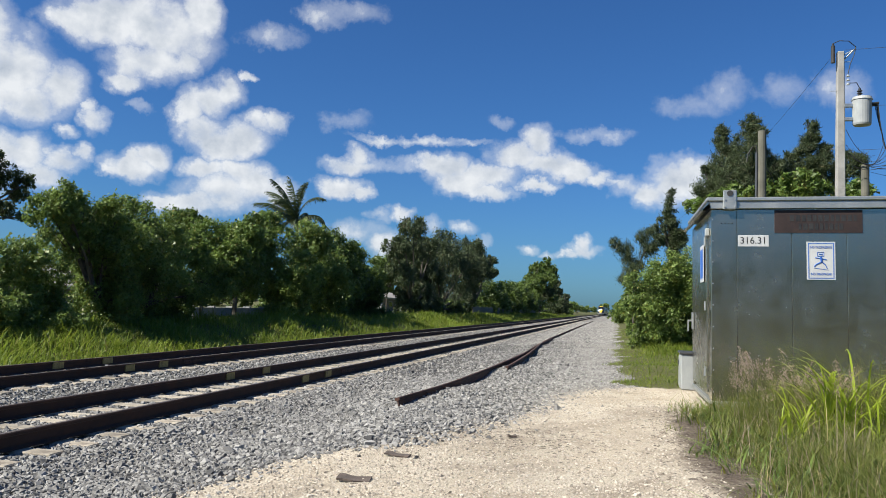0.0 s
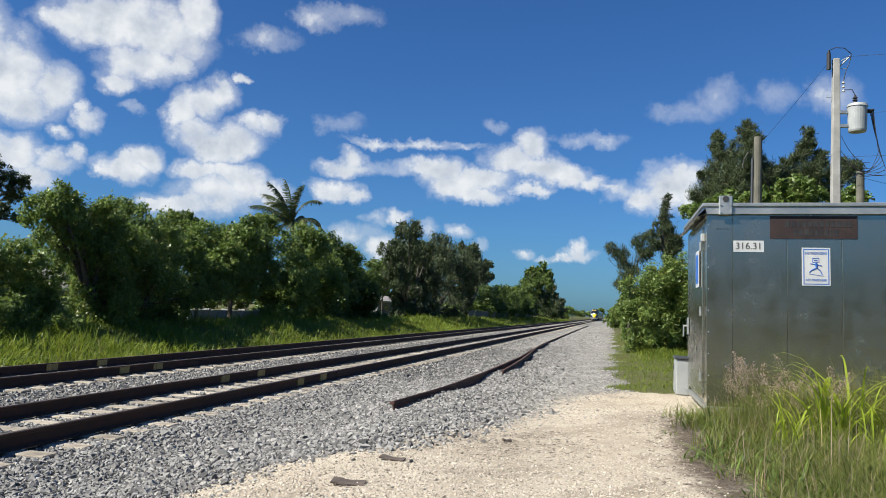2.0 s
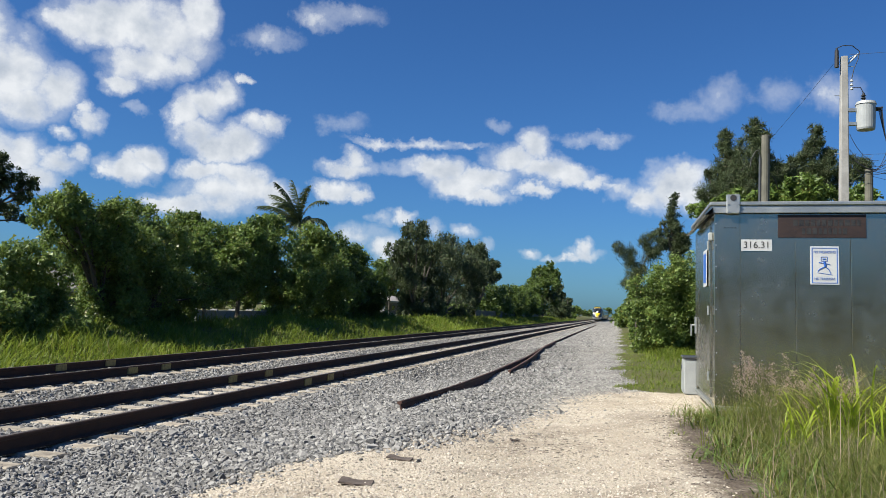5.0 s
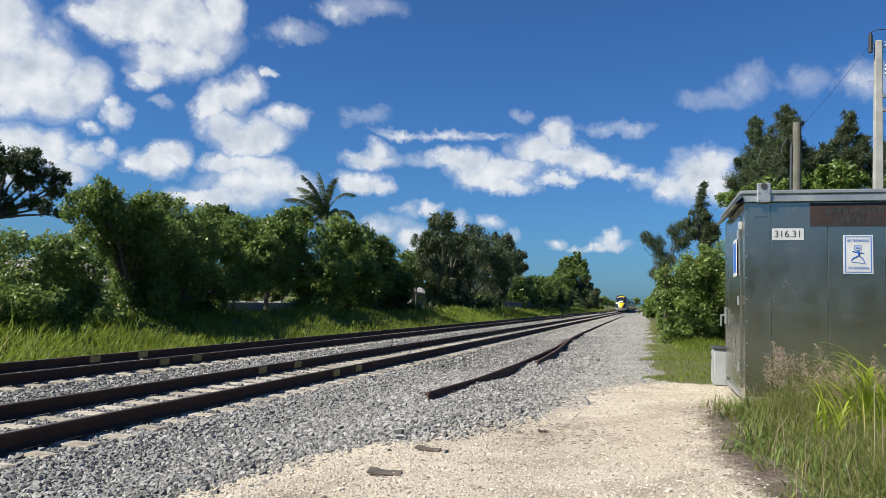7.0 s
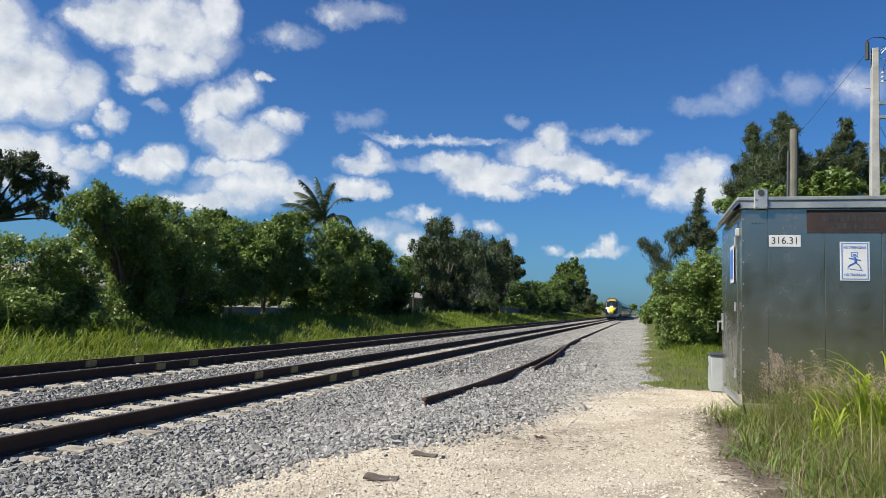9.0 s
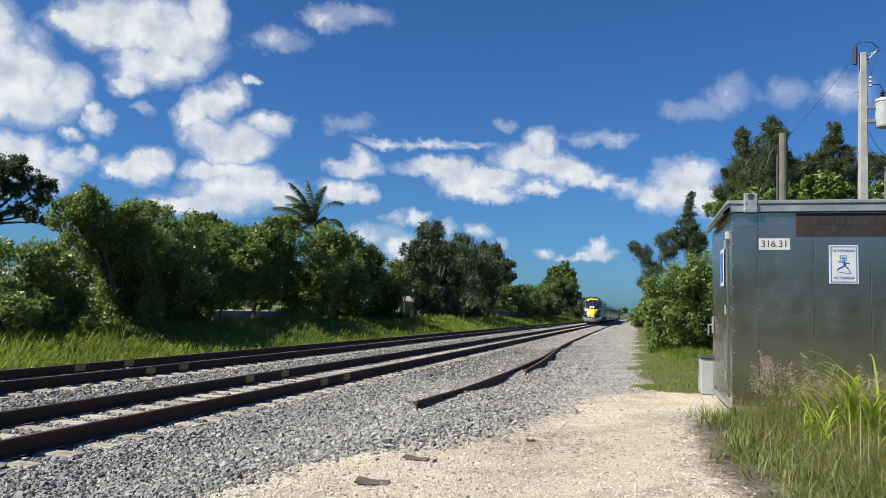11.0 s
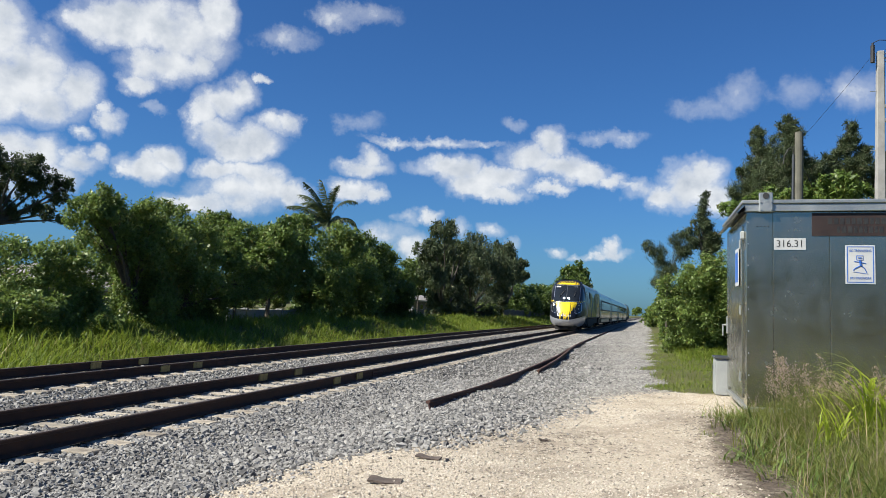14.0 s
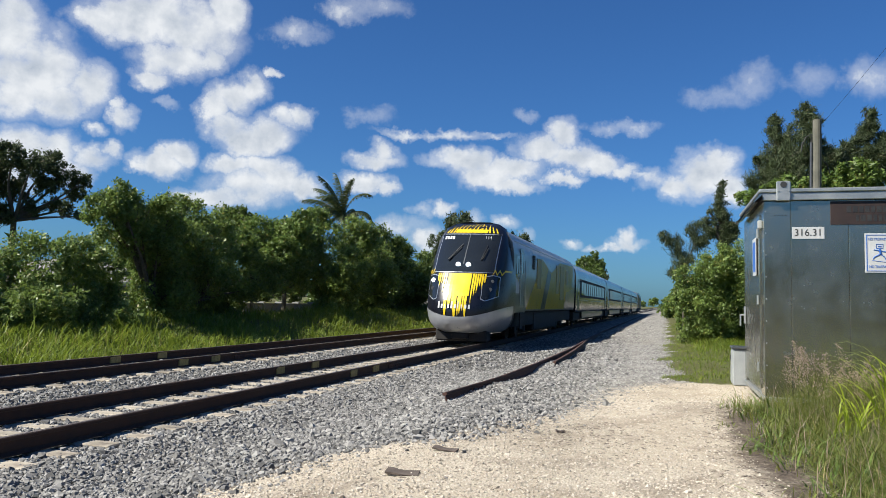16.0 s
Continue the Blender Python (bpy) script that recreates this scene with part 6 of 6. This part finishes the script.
        part("yellow_stripe", bm, M_YELLOW, loco)

    part("yellow_panel", skin(-0.46, 0.40, 1.86, 2.68, 0.024, 8, 6), M_YELLOW, loco, "bright yellow nose panel")
    x = -0.43
    while x < 0.40:
        w = rng.choice((0.06, 0.085, 0.11))
        drip(x, w, rng.uniform(0.92, 1.5), 1.9)
        x += w + rng.choice((0.012, 0.03))
    for x, low in ((-0.86, 2.36), (-0.78, 2.20), (-0.69, 2.30), (-0.61, 1.98), (-0.53, 2.16), (0.47, 1.62), (0.55, 1.86), (0.63, 1.98), (0.71, 2.22), (0.79, 2.12), (0.87, 2.34)):
        drip(x, 0.06, low, 2.68)
    # crown of strokes over the windscreen
    part("yellow_panel", skin(-0.62, 0.62, 4.27, 4.40, 0.018, 8, 2), M_YELLOW, loco)
    for k in range(15):
        x = -0.98 + 0.14 * k
        lean = 0.10 if x < 0.3 else -0.10
        top = 4.44 + 0.24 * (1 - x * x) + rng.uniform(-0.05, 0.04)
        bm = bmesh.new()
        rows_ = []
        for j in range(4):
            z = 4.26 + (top - 4.26) * j / 3
            half = 0.032 * (1 - 0.6 * j / 3)
            rows_.append([bm.verts.new((x + lean * j / 3 + q * half, nose_y(x + lean * j / 3 + q * half, z) - 0.022, z)) for q in (-1, 1)])
        for r, q in zip(rows_, rows_[1:]):
            bm.faces.new((r[0], r[1], q[1], q[0]))
        part("yellow_stripe", bm, M_YELLOW, loco)

    def pulse(x):
        """A jagged line that flattens towards the side."""
        f = (abs(x) - 1.08) * 7.5
        return 2.68 + (0.17 * (1 - abs((f % 1.0) * 2 - 1)) if f < 2.6 else 0.16) - 0.06

    for s in (-1, 1):
        a, b = sorted((s * 1.08, s * 1.53))
        part("yellow_line", skin(a, b, 0, 0, 0.014, 40, 1, lower=pulse, upper=lambda x: pulse(x) + 0.07), M_YELLOW, loco, "jagged thin yellow line")
    # maker's word drawn as plain slanting bars
    x = -0.70
    for k in range(10):
        tall = 0.24 if k in (0, 4, 6) else 0.14
        part("letter_bar", skin(x, x + (0.035 if k in (2, 6, 7) else 0.07), 1.42, 1.42 + tall, 0.034, 1, 2), M_WHITE, loco)
        x += 0.125
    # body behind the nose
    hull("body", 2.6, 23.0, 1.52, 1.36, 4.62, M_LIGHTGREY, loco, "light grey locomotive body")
    block("sill", (-1.526, 2.95, 1.28), (1.526, 5.3, 2.0), M_MIDGREY, loco, 0.03)
    for s in (-1, 1):
        xx = s * 1.522
        lo, hi = min(xx, xx + s * 0.012), max(xx, xx + s * 0.012)
        door = block("cab_door", (lo, 3.95, 1.5), (hi, 4.75, 3.85), M_LIGHTGREY, loco, 0.003, "cab door with handrails")
        block("pane", (lo + s * 0.006, 4.15, 2.85), (hi + s * 0.006, 4.5, 3.65), M_GLASS, door, 0)
        for y in (3.85, 4.85):
            part("handrail", rod(bmesh.new(), (xx + s * 0.06, y, 1.6), (xx + s * 0.06, y, 3.4), 0.018, sides=6), M_GALVSEAM, door)
        block("cab_window", (lo, 3.22, 2.82), (hi, 3.80, 3.50), M_GLASS, loco, 0.002)
        block("cab_step", (lo - 0.02, 4.05, 0.65), (hi + 0.02, 4.65, 1.3), M_DARK, loco, 0.01)
        # yellow livery field with grey slashes
        for name, label, mat, off, outline in (
                ("yellow_field", "yellow livery field on the side", M_YELLOW, 0.006, ((5.4, 1.42), (17.8, 1.42), (18.6, 2.35), (21.8, 2.6), (21.8, 4.0), (16.0, 3.9), (12.5, 3.2), (9.6, 3.75), (8.2, 2.9))),
                ("grey_slash", "light grey livery slash", M_LIGHTGREY, 0.012, ((9.3, 1.43), (10.6, 1.43), (12.6, 3.1), (11.5, 3.35))),
                ("navy_return", "navy paint sweeping back from the nose", M_NAVY, 0.008, ((2.6, 1.95), (2.9, 1.95), (2.95, 2.7), (3.15, 3.2), (3.5, 3.55), (2.6, 3.56))),
                ("yellow_line", "thin yellow line beside the cab", M_YELLOW, 0.014, ((2.6, 2.72), (3.35, 2.72), (3.55, 2.45), (3.62, 2.6), (3.75, 2.45), (3.62, 2.68), (3.56, 2.55), (3.40, 2.78), (2.6, 2.78))),
                ("white_panel", "white panel below the cab window", M_WHITE, 0.010, ((2.95, 2.05), (3.85, 2.05), (3.85, 2.62), (2.95, 2.62)))):
            bm = bmesh.new()
            x = xx + s * off
            bm.faces.new([bm.verts.new((x, y, z)) for y, z in outline])
            bmesh.ops.solidify(bm, geom=bm.faces[:], thickness=0.003)
            part(name, bm, mat, loco, label)
        for y0, y1, z0, z1 in ((6.9, 7.5, 3.15, 3.75), (8.1, 9.3, 2.35, 3.7), (14.4, 15.4, 2.2, 3.7), (15.9, 17.6, 1.9, 3.75), (18.4, 19.5, 2.8, 3.6)):
            g = block("grille", (lo + s * 0.01, y0, z0), (hi + s * 0.01, y1, z1), M_YELLOWSHADE if y0 > 8 else M_DARK, loco, 0.004, "ventilation grille")
            for k in range(5):
                z = z0 + 0.08 + k * (z1 - z0 - 0.1) / 5
                block("louvre", (lo + s * 0.016, y0 + 0.05, z), (hi + s * 0.016, y1 - 0.05, z + 0.03), M_YELLOWSHADE if y0 > 8 else M_BLACK, g, 0)
        block("roof_rail", (s * 1.40 - 0.03, 3.2, 4.02), (s * 1.40 + 0.03, 22.8, 4.08), M_MIDGREY, loco, 0.01)
    build_truck(loco, 6.2)
    build_truck(loco, 18.6)
    # solid dark fill: the underframe together with the black shade around it
    block("underframe_fill", (-1.3, 3.2, 0.72), (1.3, 22.6, 1.34), M_DARK, loco, 0.05)
    block("fuel_tank", (-1.35, 8.6, 0.45), (1.35, 16.0, 1.3), M_DARK, loco, 0.08)
    block("end_door", (-0.5, 23.0, 1.4), (0.5, 23.6, 4.0), M_DARK, loco, 0.05)
    return loco


def build_coach():
    coach = thing("passenger_coach", "silver passenger coach with a dark window band", "railway coach", group="coaches of the train")
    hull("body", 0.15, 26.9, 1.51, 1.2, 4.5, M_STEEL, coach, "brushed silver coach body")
    for s in (-1, 1):
        xx = s * 1.512
        lo, hi = min(xx, xx + s * 0.01), max(xx, xx + s * 0.01)
        band = block("window_band", (lo, 2.6, 2.18), (hi, 24.3, 3.40), M_DARK, coach, 0.002, "black window band")
        for k in range(12):
            y = 3.5 + 1.7 * k
            block("window", (lo + s * 0.006, y, 2.34), (hi + s * 0.006, y + 1.3, 3.22), M_GLASS, band, 0)
        for y in (1.2, 24.6):
            door = block("door", (lo, y, 1.3), (hi, y + 1.05, 3.35), M_MIDGREY, coach, 0.002)
            block("pane", (lo + s * 0.006, y + 0.25, 2.3), (hi + s * 0.006, y + 0.8, 3.1), M_GLASS, door, 0)
        block("sill_rail", (lo, 0.2, 1.95), (hi + s * 0.01, 26.8, 2.0), M_STEEL, coach, 0.002)
        block("skirt", (s * 1.42 - 0.03, 4.6, 0.75), (s * 1.42 + 0.03, 22.4, 1.25), M_MIDGREY, coach, 0.01)
    bm = bmesh.new()
    for k in range(5):
        box(bm, (-1.25 + 0.03 * (k % 2), 26.85 + 0.14 * k, 1.4), (1.25 - 0.03 * (k % 2), 26.97 + 0.14 * k, 4.15), 0.03)
    part("gangway_bellows", bm, M_DARK, coach, "black rubber gangway bellows")
    # dark block closes the bright gaps: underframe plus the shade beneath the coach
    block("underframe_fill", (-1.3, 0.8, 0.62), (1.3, 26.2, 1.19), M_DARK, coach, 0.05)
    build_truck(coach, 3.6)
    build_truck(coach, 23.4)
    return coach


locomotive = build_locomotive("locomotive", "navy and yellow passenger locomotive with lit headlights on the near track")
coaches = [build_coach()]
for k in range(3):
    coaches.append(copy_thing(coaches[0], Matrix()))
tail_locomotive = copy_thing(locomotive, Matrix())
tagged(tail_locomotive, "navy and yellow locomotive pushing at the rear of the train")
TRAIN = [(locomotive, 0.0, 0)] + [(c, 23.8 + 27.6 * k, 0) for k, c in enumerate(coaches)] + [(tail_locomotive, 23.8 + 27.6 * 4 + 23.7, 180)]


def nose_place(t):
    s = 16.0 - t
    return NOSE_Y + SPEED * s + 0.5 * SLOWING * s * s


def motions():
    """All that moves: the clouds on the wind and the train on the near track."""
    walk(sky_high, [(t, Matrix.Translation(EYE) @ pose(0, 0, 0, 0, 0, 1.58 * (t - 7) / 16)) for t in (0.0, 4.0, 8.0, 12.0, 16.0)])
    walk(sky_low, [(t, Matrix.Translation(EYE) @ pose(0, 0, 0, 0, 0, 0.3 * (t - 7) / 16)) for t in (0.0, 4.0, 8.0, 12.0, 16.0)])
    for car, behind, turn in TRAIN:
        walk(car, [(t, pose(TRACK_X, nose_place(t) + behind, 0, 0, 0, turn)) for t in (0.0, 2.0, 4.0, 6.0, 8.0, 10.0, 12.0, 14.0, 16.0)])


motions()
